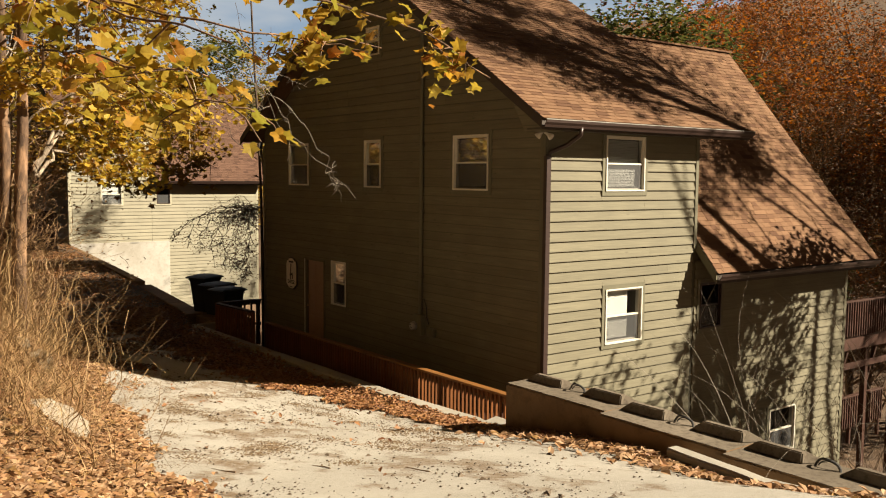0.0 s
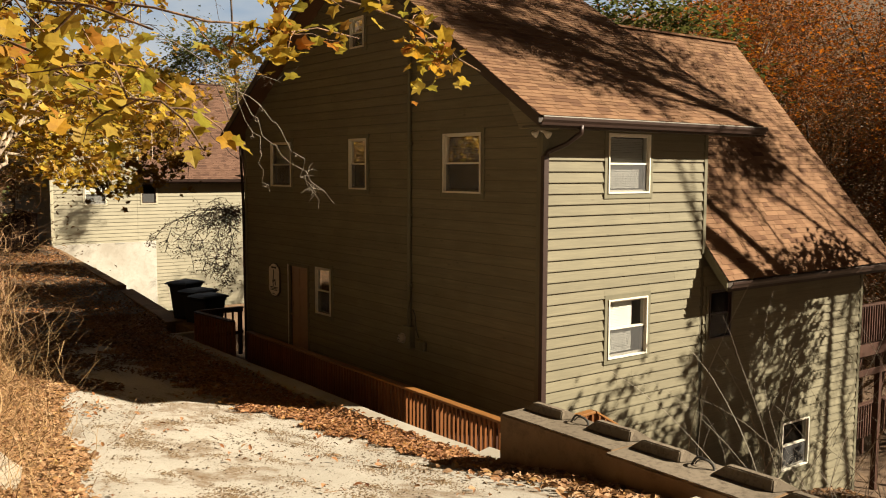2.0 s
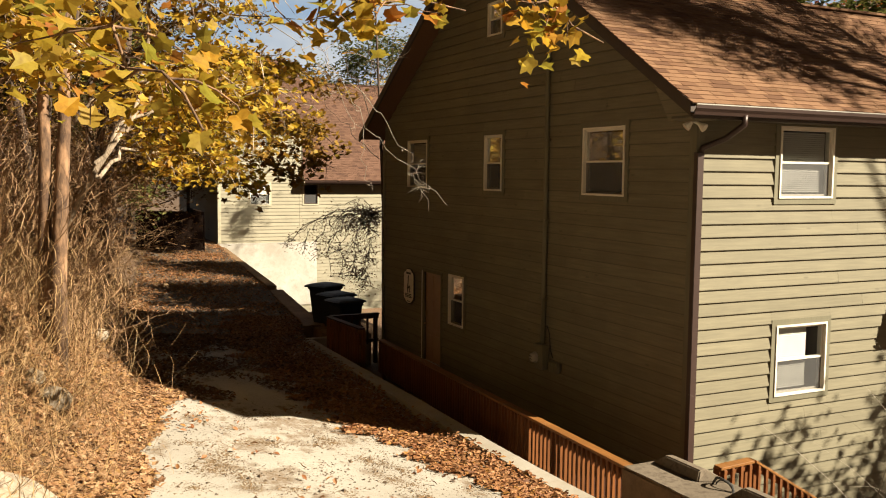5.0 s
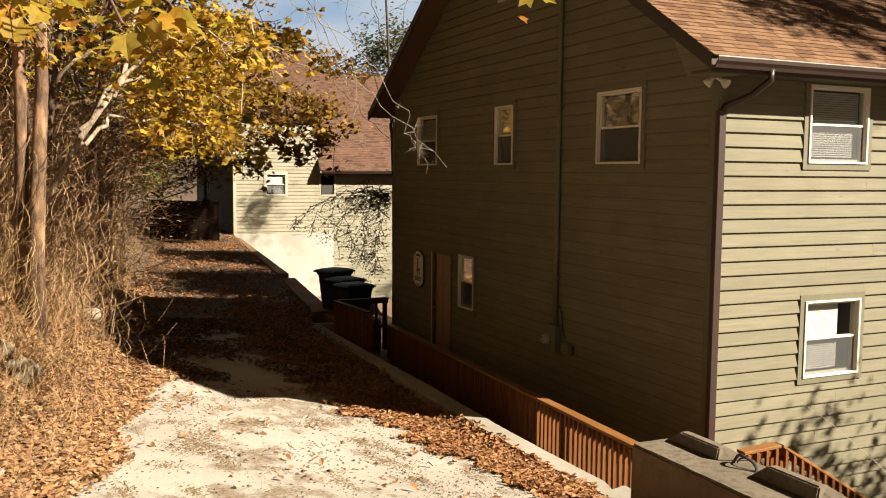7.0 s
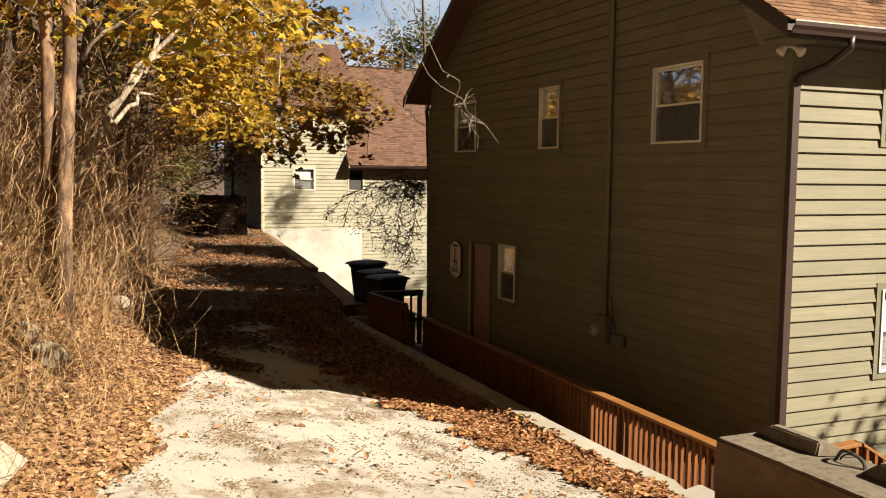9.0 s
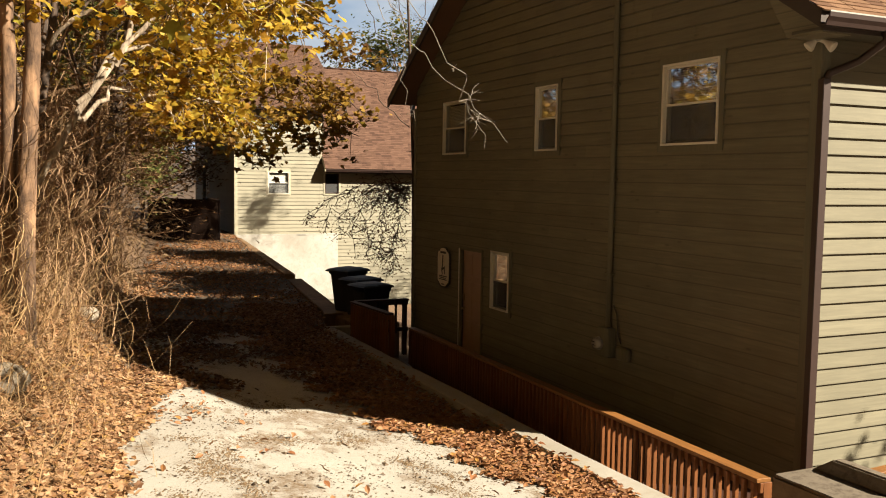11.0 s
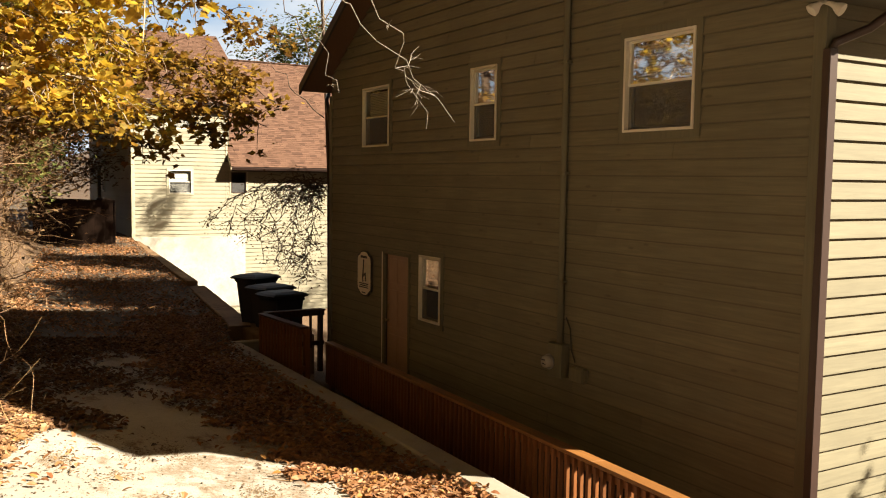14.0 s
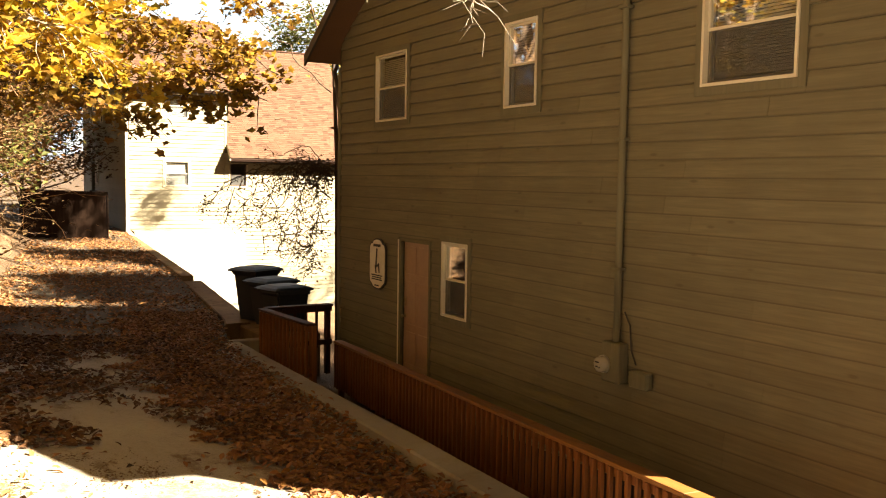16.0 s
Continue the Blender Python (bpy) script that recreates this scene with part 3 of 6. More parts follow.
def window(parent, put, u0, u1, z0, z1, trim, blind=0.0, detail=True, paint=None):
    """A double-hung window in a wall: frame with trim, two sashes, panes, a blind that covers the given share of the width."""
    paint = paint or M_WHITE

    def ring(bm, a, b, c, d, width, w0, w1):
        for x0, x1, y0, y1 in ((a, a + width, c, d), (b - width, b, c, d), (a + width, b - width, c, c + width), (a + width, b - width, d - width, d)):
            vs = [bm.verts.new(put(u, w, z)) for w in (w0, w1) for u, z in ((x0, y0), (x1, y0), (x1, y1), (x0, y1))]
            for f in ((0, 1, 2, 3), (7, 6, 5, 4), (0, 4, 5, 1), (1, 5, 6, 2), (2, 6, 7, 3), (3, 7, 4, 0)):
                bm.faces.new([vs[i] for i in f])
    bm = bmesh.new()
    ring(bm, u0, u1, z0, z1, 0.030, -0.058, 0.10)
    win = part("window", bm, paint, parent, "white double-hung window" if paint is M_WHITE else "dark-framed double-hung window")
    bm = bmesh.new()
    ring(bm, u0 - 0.085, u1 + 0.085, z0 - 0.085, z1 + 0.085, 0.084, -0.042, 0.0)
    part("casing", bm, trim, win)
    zm = (z0 + z1) / 2
    for name, c, d, w in (("lower_sash", z0 + 0.032, zm + 0.016, 0.03), ("upper_sash", zm - 0.016, z1 - 0.032, 0.0)):
        bm = bmesh.new()
        ring(bm, u0 + 0.034, u1 - 0.034, c, d, 0.030, w - 0.012, w + 0.02)
        part(name, bm, paint, win)
        bm = bmesh.new()
        q = [bm.verts.new(put(u, w + 0.004, z)) for u, z in ((u0 + 0.062, c + 0.028), (u1 - 0.062, c + 0.028), (u1 - 0.062, d - 0.028), (u0 + 0.062, d - 0.028))]
        bm.faces.new(q)
        pane = part("pane", bm, M_GLASS, win)
        pane.visible_shadow = False
        if name == "lower_sash":
            bm = bmesh.new()
            q = [bm.verts.new(put(u, -0.006, z)) for u, z in ((u0 + 0.05, c), (u1 - 0.05, c), (u1 - 0.05, d - 0.03), (u0 + 0.05, d - 0.03))]
            bm.faces.new(q)
            part("insect_screen", bm, M_SCREEN, win).visible_shadow = False
    if blind:
        bm = bmesh.new()
        n = int((z1 - z0 - 0.16) / 0.03) if detail else 12
        for i in range(n):
            z = z0 + 0.09 + (z1 - z0 - 0.17) * i / n
            hgt = (z1 - z0 - 0.17) / n
            vs = [bm.verts.new(put(u, w, zz)) for u, w, zz in ((u0 + 0.07, 0.070, z), (u0 + 0.07 + (u1 - u0 - 0.14) * blind, 0.070, z), (u0 + 0.07 + (u1 - u0 - 0.14) * blind, 0.085, z + hgt * 0.93), (u0 + 0.07, 0.085, z + hgt * 0.93))]
            bm.faces.new(vs)
        part("blind", bm, M_BLIND, win)
    return win


def shingle_slope(parent, x0, x1, base, up, pitch_len, mat_one, mat_many, singles, normal, rng):
    """Courses of shingle tabs on a slope: base(x) is the eave point at x, up the unit way upslope."""
    expo, tab = 0.122, 0.27
    nrow = int(pitch_len / expo) + 1
    soup = Soup()
    base_m = None
    shape = [(0, 0, 0.013), (1, 0, 0.013), (1, 1, 0.003), (0, 1, 0.003), (0, 0, 0.002), (1, 0, 0.002)]
    faces = [(0, 1, 2, 3), (4, 5, 1, 0), (0, 3, 4), (1, 5, 2)]
    count = 0
    shared = None
    X = np.array((1.0, 0, 0))
    U, N = np.array(up, float), np.array(normal, float)
    for r in range(nrow):
        v0 = r * expo
        ln = min(expo + 0.02, pitch_len - v0)
        if ln < 0.02:
            break
        u = x0 - rng.uniform(0, tab)
        while u < x1:
            w = tab * rng.choice((0.7, 1.0, 1.0, 1.25))
            a, b = max(u, x0), min(u + w - 0.006, x1)
            u += w
            if b - a < 0.03:
                continue
            o = np.array(base(a)) + U * (v0 - rng.uniform(0, 0.012))
            h = rng.uniform(0.85, 1.35)
            mat = np.stack([X * (b - a), U * ln, N * h, o], -1)
            if count < singles and mat_one is not None:
                if shared is None:
                    shared = mesh_of("shingle", shape, faces, mat_one)
                ob = link("shingle", shared, parent)
                m4 = Matrix([list(row) for row in mat] + [[0, 0, 0, 1]])
                ob.matrix_basis = m4
                count += 1
            else:
                pts = np.asarray(shape) @ mat[:, :3].T + mat[:, 3]
                soup.add(pts, faces)
    link("shingles", soup.mesh("shingles", mat_many), parent)["kind"] = "stuff"


def slab(name, pts, thick, mat, parent):
    """A thick plate under four corner points (the upper face)."""
    bm = bmesh.new()
    n = (Vector(pts[1]) - Vector(pts[0])).cross(Vector(pts[3]) - Vector(pts[0])).normalized()
    hi = [bm.verts.new(p) for p in pts]
    lo = [bm.verts.new(Vector(p) - n * thick) for p in pts]
    bm.faces.new(hi)
    bm.faces.new(lo[::-1])
    for i in range(4):
        bm.faces.new((hi[i], lo[i], lo[(i + 1) % 4], hi[(i + 1) % 4]))
    return part(name, bm, mat, parent)


GABLE_WINDOWS = ((1.54, 2.65, 4.085, 5.175, 0.0), (5.34, 6.04, 4.085, 5.17, 0.0), (8.75, 9.83, 4.09, 5.17, 0.0), (6.88, 7.58, 1.16, 2.25, 0.0), (5.41, 5.97, 7.08, 7.72, 0.0))
DOOR = (7.98, 8.88, 0.12, 2.17)
FRONT_WINDOWS = ((1.53, 2.63, 4.10, 5.15, 1.0), (1.60, 2.65, 1.15, 2.22, 0.74))


def house(name, origin, label, side, side_g, trim, shing1, shings, near):
    rng = np.random.default_rng(11)
    h = thing(name, label, "house", at=origin)
    g = lambda u, w, z: (w, u, z)                 # gable wall: u along y, w into the house
    f = lambda u, w, z: (u, w, z)                 # front wall: u along x
    zb = -1.2
    gh = [(a, b, c, d) for a, b, c, d, _ in GABLE_WINDOWS] + [(DOOR[0], DOOR[1], DOOR[2], DOOR[3])]
    fh = [(a, b, c, d) for a, b, c, d, _ in FRONT_WINDOWS]
    wh = [(4.50, 5.22, 1.18, 2.16), (7.21, 8.27, -2.06, -0.98)]
    wall_g = strip_wall("gable_wall", 0.0, LY, zb, gable_top, gh, 0.18, g, M_CORE, h, (RIDGE_Y,))
    wall_f = strip_wall("front_wall", 0.18, WX, -4.2, lambda u: EAVE_Z - 0.12, fh, 0.18, f, M_CORE, h)
    wing_top = lambda u: WING_Z + 0.55
    wh = wh if near else wh[:1]
    wall_w = strip_wall("wing_wall", WX, WINGX, -4.6, wing_top, wh, 0.18, f, M_CORE, h)
    back = part("back_wall", box(0.18, WINGX, LY - 0.18, LY, -4.2, 5.1), M_CORE, h)
    side_wall = part("side_wall", prism(((0.2, -4.6), (LY - 0.2, -4.6), (LY - 0.2, 5.0), (WRIDGE_Y, WRIDGE_Z - 0.25), (0.2, WING_Z + 0.7)), "x", WINGX - 0.18, WINGX), M_CORE, h)
    inner = part("party_wall", prism(((0.2, -4.6), (LY - 0.2, -4.6), (LY - 0.2, 5.0), (RIDGE_Y, RIDGE_Z - 0.3), (0.2, 5.0)), "x", WX - 0.02, WX + 0.16), M_CORE, h)
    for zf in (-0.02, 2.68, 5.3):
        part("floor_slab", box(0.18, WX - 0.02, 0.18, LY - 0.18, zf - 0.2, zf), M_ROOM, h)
    # laid boards
    grow = lambda hs: [(a - 0.08, b + 0.08, c - 0.08, d + 0.08) for a, b, c, d in hs]
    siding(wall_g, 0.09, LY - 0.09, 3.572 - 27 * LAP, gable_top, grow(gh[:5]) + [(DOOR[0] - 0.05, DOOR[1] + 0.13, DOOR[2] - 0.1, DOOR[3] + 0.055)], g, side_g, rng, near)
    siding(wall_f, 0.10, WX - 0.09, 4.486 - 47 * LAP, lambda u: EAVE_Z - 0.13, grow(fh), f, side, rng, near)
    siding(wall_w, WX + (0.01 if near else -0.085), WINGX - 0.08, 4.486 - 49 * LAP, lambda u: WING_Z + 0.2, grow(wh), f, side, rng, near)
    for nm, x0, x1, y0, y1, z0, z1 in (("corner_board", -0.046, 0.0, -0.046, 0.09, zb, 5.2), ("corner_board", 0.0, 0.10, -0.046, 0.0, -4.2, 5.2), ("corner_board", -0.040, 0.0, LY - 0.09, LY + 0.03, zb, 5.15), ("corner_board", WX - 0.09, WX + 0.005, -0.042, 0.0, 2.9, 5.2), ("corner_board", WINGX - 0.08, WINGX + 0.03, -0.034, 0.0, -4.6, 2.4)):
        part(nm, box(x0, x1, y0, y1, z0, z1, 0.004), trim, h)
    for a, b, c, d, bl in GABLE_WINDOWS:
        window(wall_g, g, a, b, c, d, trim, 1.0 if c > 3.0 else 0.0, near)
    for a, b, c, d, bl in FRONT_WINDOWS:
        window(wall_f, f, a, b, c, d, trim, bl if near else 1.0, near)
    for a, b, c, d in wh:
        window(wall_w, f, a, b, c, d, trim, 0.0, near, M_BROWN if c > 0 else None)
    # roof
    roof = slab("roof", [(-0.50, EAVE_Y, EAVE_Z - 0.01), (5.42, EAVE_Y, EAVE_Z - 0.01), (5.42, RIDGE_Y, RIDGE_Z - 0.01), (-0.50, RIDGE_Y, RIDGE_Z - 0.01)], 0.14, M_SOFFIT, h)
    by = 2 * RIDGE_Y - EAVE_Y
    slab("roof_back", [(-0.50, RIDGE_Y, RIDGE_Z - 0.01), (5.42, RIDGE_Y, RIDGE_Z - 0.01), (5.42, by, EAVE_Z - 0.01), (-0.50, by, EAVE_Z - 0.01)], 0.14, shings, h)
    ln = math.hypot(RIDGE_Y - EAVE_Y, RIDGE_Z - EAVE_Z)
    c, s = (RIDGE_Y - EAVE_Y) / ln, (RIDGE_Z - EAVE_Z) / ln
    shingle_slope(roof, -0.53, 5.45, lambda x: (x, EAVE_Y - 0.03, EAVE_Z - 0.02), (0, c, s), ln + 0.03, shing1, shings, 260 if near else 0, (0, -s, c), rng)
    wl = math.hypot(WRIDGE_Y - WING_Y, WRIDGE_Z - WING_Z)
    wc, ws = (WRIDGE_Y - WING_Y) / wl, (WRIDGE_Z - WING_Z) / wl
    wroof = slab("wing_roof", [(WX + 0.02, WING_Y, WING_Z - 0.01), (10.78, WING_Y, WING_Z - 0.01), (10.78, WRIDGE_Y, WRIDGE_Z - 0.01), (WX + 0.02, WRIDGE_Y, WRIDGE_Z - 0.01)], 0.16, M_SOFFIT, h)
    slab("wing_roof_back", [(WX + 0.2, WRIDGE_Y, WRIDGE_Z - 0.01), (10.78, WRIDGE_Y, WRIDGE_Z - 0.01), (10.78, LY + 0.4, 5.0), (WX + 0.2, LY + 0.4, 5.0)], 0.14, shings, h)
    shingle_slope(wroof, WX + 0.02, 10.81, lambda x: (x, WING_Y - 0.03, WING_Z - 0.02), (0, wc, ws), wl + 0.03, None, shings, 0, (0, -ws, wc), rng)
    bm = bmesh.new()
    for x0 in np.arange(4.4, 10.7, 0.28):
        add_box(bm, x0, x0 + 0.30, WRIDGE_Y - 0.11, WRIDGE_Y + 0.11, WRIDGE_Z - 0.01, WRIDGE_Z + 0.035)
    part("ridge_cap", bm, shings, wroof)
    # barge boards and fascia
    for x0, x1 in ((-0.53, -0.49), (5.41, 5.45)):
        part("barge_board", prism(((EAVE_Y, EAVE_Z - 0.19), (EAVE_Y, EAVE_Z - 0.004), (RIDGE_Y, RIDGE_Z - 0.004), (RIDGE_Y, RIDGE_Z - 0.20)), "x", x0, x1), M_FASCIA, h)
        part("barge_board", prism(((by, EAVE_Z - 0.19), (by, EAVE_Z - 0.004), (RIDGE_Y + 0.002, RIDGE_Z - 0.004), (RIDGE_Y + 0.002, RIDGE_Z - 0.20)), "x", x0, x1), M_FASCIA, h)
    for x0, x1 in ((WX + 0.004, WX + 0.04), (10.76, 10.80)):
        part("barge_board", prism(((WING_Y, WING_Z - 0.22), (WING_Y, WING_Z - 0.004), (WRIDGE_Y, WRIDGE_Z - 0.004), (WRIDGE_Y, WRIDGE_Z - 0.24)), "x", x0, x1), trim, h)
    part("soffit", box(-0.48, 5.40, EAVE_Y + 0.02, -0.03, EAVE_Z - 0.20, EAVE_Z - 0.17), M_SOFFIT, h)
    part("soffit_return", prism(((EAVE_Y + 0.035, EAVE_Z - 0.225), (0.05, EAVE_Z - 0.225), (0.42, EAVE_Z + 0.36), (EAVE_Y + 0.035, EAVE_Z - 0.17)), "x", -0.46, -0.05), side_g, h)
    part("fascia", box(-0.49, 5.41, EAVE_Y - 0.0, EAVE_Y + 0.03, EAVE_Z - 0.21, EAVE_Z - 0.03), M_FASCIA, h)
    part("fascia", box(WX + 0.05, 10.76, WING_Y - 0.0, WING_Y + 0.03, WING_Z - 0.24, WING_Z - 0.05), M_FASCIA, h)
    gut = [(EAVE_Y - 0.002, EAVE_Z - 0.17), (EAVE_Y - 0.07, EAVE_Z - 0.17), (EAVE_Y - 0.085, EAVE_Z - 0.13), (EAVE_Y - 0.115, EAVE_Z - 0.09), (EAVE_Y - 0.12, EAVE_Z - 0.045), (EAVE_Y - 0.105, EAVE_Z - 0.045), (EAVE_Y - 0.10, EAVE_Z - 0.085), (EAVE_Y - 0.07, EAVE_Z - 0.12), (EAVE_Y - 0.06, EAVE_Z - 0.155), (EAVE_Y - 0.002, EAVE_Z - 0.155)]
    gutter = part("gutter", prism(gut, "x", -0.53, 5.45), M_BROWN, h, "brown metal gutter")
    part("gutter_lip", box(-0.53, 5.45, EAVE_Y - 0.122, EAVE_Y - 0.10, EAVE_Z - 0.045, EAVE_Z - 0.030), M_METAL, gutter)
    dz = WING_Z - EAVE_Z
    part("gutter", prism([(y + WING_Y - EAVE_Y, z + dz) for y, z in gut], "x", WX + 0.05, 10.81), M_BROWN, h, "brown metal gutter")
    return h, wall_g, wall_f


H1, H1_GABLE, H1_FRONT = house("house", (10.13, 10.04, 0.0), "olive green lapboard house with a brown shingle roof", M_SIDE, M_SIDE_G, M_TRIM, M_SHINGLE, M_SHINGLES, True)
H2, H2_GABLE, H2_FRONT = house("house", (11.05, 46.05, 1.57), "cream lapboard house with a russet roof up the lane", M_SIDE2, M_SIDE2, M_TRIM2, None, M_SHINGLES2, False)
# pale base wall of the far house
part("foundation", box(0.02, 5.16, -0.075, -0.034, -4.2, -0.84, 0.01), M_FOUND, H2, "pale concrete foundation wall")
part("foundation_vent", box(3.05, 3.5, -0.085, -0.076, -0.92, -0.85), M_METAL, H2)


# ---- fittings of the near house (in its own axes) ----
def downspout():
    top = tube([(0.36, EAVE_Y - 0.055, EAVE_Z - 0.15), (0.36, EAVE_Y - 0.055, EAVE_Z - 0.27), (0.30, -0.24, 4.93), (0.04, -0.085, 4.80), (-0.0, -0.07, 4.70)], [0.042] * 5, 8)
    a = part("downspout_elbow", top, M_BROWN, H1, smooth=True)
    part("downspout", box(-0.088, 0.028, -0.130, -0.047, -0.5, 4.74, 0.008), M_BROWN, H1, "brown metal downspout")
    far = tube([(0.1, LY + 0.40, EAVE_Z - 0.15), (-0.03, LY + 0.2, 5.08), (-0.02, LY + 0.1, 4.8), (0.05, LY + 0.1, 4.2), (0.05, LY + 0.1, 3.2)], [0.04] * 5, 8)
    part("downspout", far, M_BROWN, H1, smooth=True)


downspout()


def floodlight(parent):
    box_ = part("floodlight", box(-0.15, -0.05, -0.10, 0.02, 5.14, 5.18, 0.012), M_METAL, parent, "twin floodlight on the corner")
    for c, d in (((-0.16, -0.01, 5.11), (-0.50, 0.30, -0.55)), ((-0.075, -0.17, 5.09), (0.25, -0.62, -0.45))):
        c, d = Vector(c), Vector(d).normalized()
        bm = bmesh.new()
        add_tube(bm, [(-0.11, -0.05, 5.15), c - d * 0.07, c - d * 0.03, c + d * 0.02, c + d * 0.055, c + d * 0.062], [0.014, 0.022, 0.030, 0.056, 0.062, 0.050], 16)
        part("lamp_head", bm, M_WHITE, box_, "white flood lamp", smooth=False)


floodlight(H1)


def front_door():
    y0, y1, z0, z1 = DOOR
    bm = bmesh.new()
    for a, b, c, d in ((y0 - 0.045, y0, z0, z1 + 0.05), (y1, y1 + 0.06, z0, z1 + 0.05), (y0, y1, z1, z1 + 0.05)):
        add_box(bm, -0.045, 0.10, a, b, c, d)
    frame_ = part("door_frame", bm, M_TRIM, H1_GABLE)
    part("jamb", box(-0.035, 0.10, y1 + 0.061, y1 + 0.125, z0, z1 + 0.02), M_WHITE, frame_, "weathered white jamb")
    leaf = part("door", box(0.02, 0.06, y0 + 0.004, y1 - 0.004, z0 + 0.01, z1 - 0.004), M_DOOR, H1_GABLE, "closed peach coloured panelled door")
    w = y1 - y0
    for a, b in ((0.10, 0.46), (0.54, 0.90)):
        for c, d in ((0.10, 0.62), (0.74, 1.42), (1.54, 1.98)):
            bm = bmesh.new()
            add_box(bm, 0.008, 0.021, y0 + w * a, y0 + w * b, z0 + c, z0 + d)
            bmesh.ops.bevel(bm, geom=bm.edges[:], offset=0.010, segments=1, affect="EDGES")
            part("panel", bm, M_DOOR, leaf)
    part("keypad", box(-0.012, 0.02, y1 - 0.105, y1 - 0.045, z0 + 1.02, z0 + 1.16, 0.006), M_BRASS, leaf, "keypad lock")
    bm = tube([(0.02, y1 - 0.075, z0 + 0.86), (-0.03, y1 - 0.075, z0 + 0.86), (-0.045, y1 - 0.075, z0 + 0.86), (-0.055, y1 - 0.075, z0 + 0.86)], [0.028, 0.014, 0.030, 0.024], 12)
    part("door_handle", bm, M_BRASS, leaf)
    part("threshold", box(-0.10, 0.12, y0 - 0.03, y1 + 0.03, z0 - 0.04, z0), M_METAL, H1_GABLE)


front_door()


def sign():
    s = thing("wall_sign", "white shaped wall sign with a dark figure and small lines", "sign", at=(10.13, 10.04, 0))
    yc, zc, hw, hh = 9.68, 1.735, 0.30, 0.43
    def outline(k):
        half = [(0.0, 1.0), (0.30, 0.985), (0.52, 0.92), (0.62, 0.83), (0.84, 0.80), (0.95, 0.70), (1.0, 0.52), (1.0, -0.60), (0.94, -0.74), (0.72, -0.82), (0.52, -0.93), (0.28, -0.985), (0.0, -1.0)]
        pts = half + [(-p, q) for p, q in half[-2:0:-1]]
        return [(yc + p * (hw - 0.02 * (1 - k) * 16), zc + q * (hh - 0.02 * (1 - k) * 16)) for p, q in pts]
    part("backing", prism(outline(1.0), "x", -0.065, -0.038), M_INK, s)
    part("face", prism(outline(0.92), "x", -0.073, -0.066), M_SIGN, s)
    def bar(y, z, w, hgt, tilt=0.0):
        c, sn = math.cos(tilt), math.sin(tilt)
        poly = [(yc + y + a * c - b * sn, zc + z + a * sn + b * c) for a, b in ((-w, -hgt), (w, -hgt), (w, hgt), (-w, hgt))]
        part("mark", prism(poly, "x", -0.078, -0.0735), M_INK, s)
    bar(0.02, 0.10, 0.022, 0.16, 0.10)
    bar(-0.03, -0.02, 0.060, 0.018, -0.5)
    bar(-0.075, -0.07, 0.018, 0.075, -0.15)
    bar(0.045, -0.09, 0.018, 0.07, -0.25)
    bar(0.0, 0.31, 0.13, 0.022)
    for k, w in ((-0.19, 0.20), (-0.225, 0.17), (-0.26, 0.19), (-0.36, 0.08)):
        bar(0.0, k, w, 0.010)


sign()


def meter():
    m = thing("electric_meter", "olive-painted electric meter box with a round glass dial and conduit", "electric meter", at=(10.13, 10.04, 0))
    part("case", box(-0.17, -0.03, 3.56, 3.85, 0.97, 1.41, 0.012), M_TRIM, m)
    bm = tube([(-0.17, 3.79, 1.16), (-0.20, 3.79, 1.16), (-0.26, 3.79, 1.16), (-0.275, 3.79, 1.16)], [0.092, 0.088, 0.080, 0.055], 20)
    part("dial", bm, plain("dial glass", (0.32, 0.30, 0.26), 0.15), m, "round glass dial", smooth=True)
    part("dial_ring", tube([(-0.17, 3.79, 1.16), (-0.195, 3.79, 1.16)], [0.10, 0.10], 20), M_METAL, m)
    for dy, dz, w in ((0.0, 0.03, 0.035), (0.0, -0.02, 0.02), (-0.04, -0.025, 0.008)):
        part("dial_mark", box(-0.279, -0.276, 3.79 + dy - w, 3.79 + dy + w, 1.16 + dz - 0.008, 1.16 + dz + 0.008), M_INK, m)
    part("conduit", tube([(-0.075, 3.71, 1.40), (-0.075, 3.71, 4.2), (-0.075, 3.71, 8.0), (-0.075, 3.71, 9.2)], 0.042, 10), M_TRIM, m, "painted conduit up the wall", smooth=True)
    for z in (2.2, 3.6, 5.0, 6.4):
        part("strap", box(-0.125, -0.03, 3.64, 3.79, z, z + 0.03), M_TRIM, m)
    part("cable", tube([(-0.05, 3.62, 1.75), (-0.06, 3.52, 1.62), (-0.05, 3.5, 1.35), (-0.05, 3.42, 1.2)], 0.010, 6), M_INK, m)
    b = thing("junction_box", "small painted utility box on the boards", "utility box", at=(10.13, 10.04, 0))
    part("case", box(-0.12, -0.03, 3.17, 3.44, 0.97, 1.16, 0.02), M_TRIM, b)
    part("lid", box(-0.135, -0.121, 3.18, 3.43, 0.98, 1.15, 0.006), M_TRIM, b)


meter()
vent = thing("roof_vent_pipe", "dark vent pipe on the shingle roof", "vent pipe", at=(10.13, 10.04, 0))
part("pipe", tube([(1.2, 3.9, 8.05), (1.2, 3.9, 8.65)], 0.05, 10), M_BROWN, vent)
part("collar", tube([(1.2, 3.9, 8.12), (1.2, 3.9, 8.22)], [0.13, 0.06], 10), M_BROWN, vent)


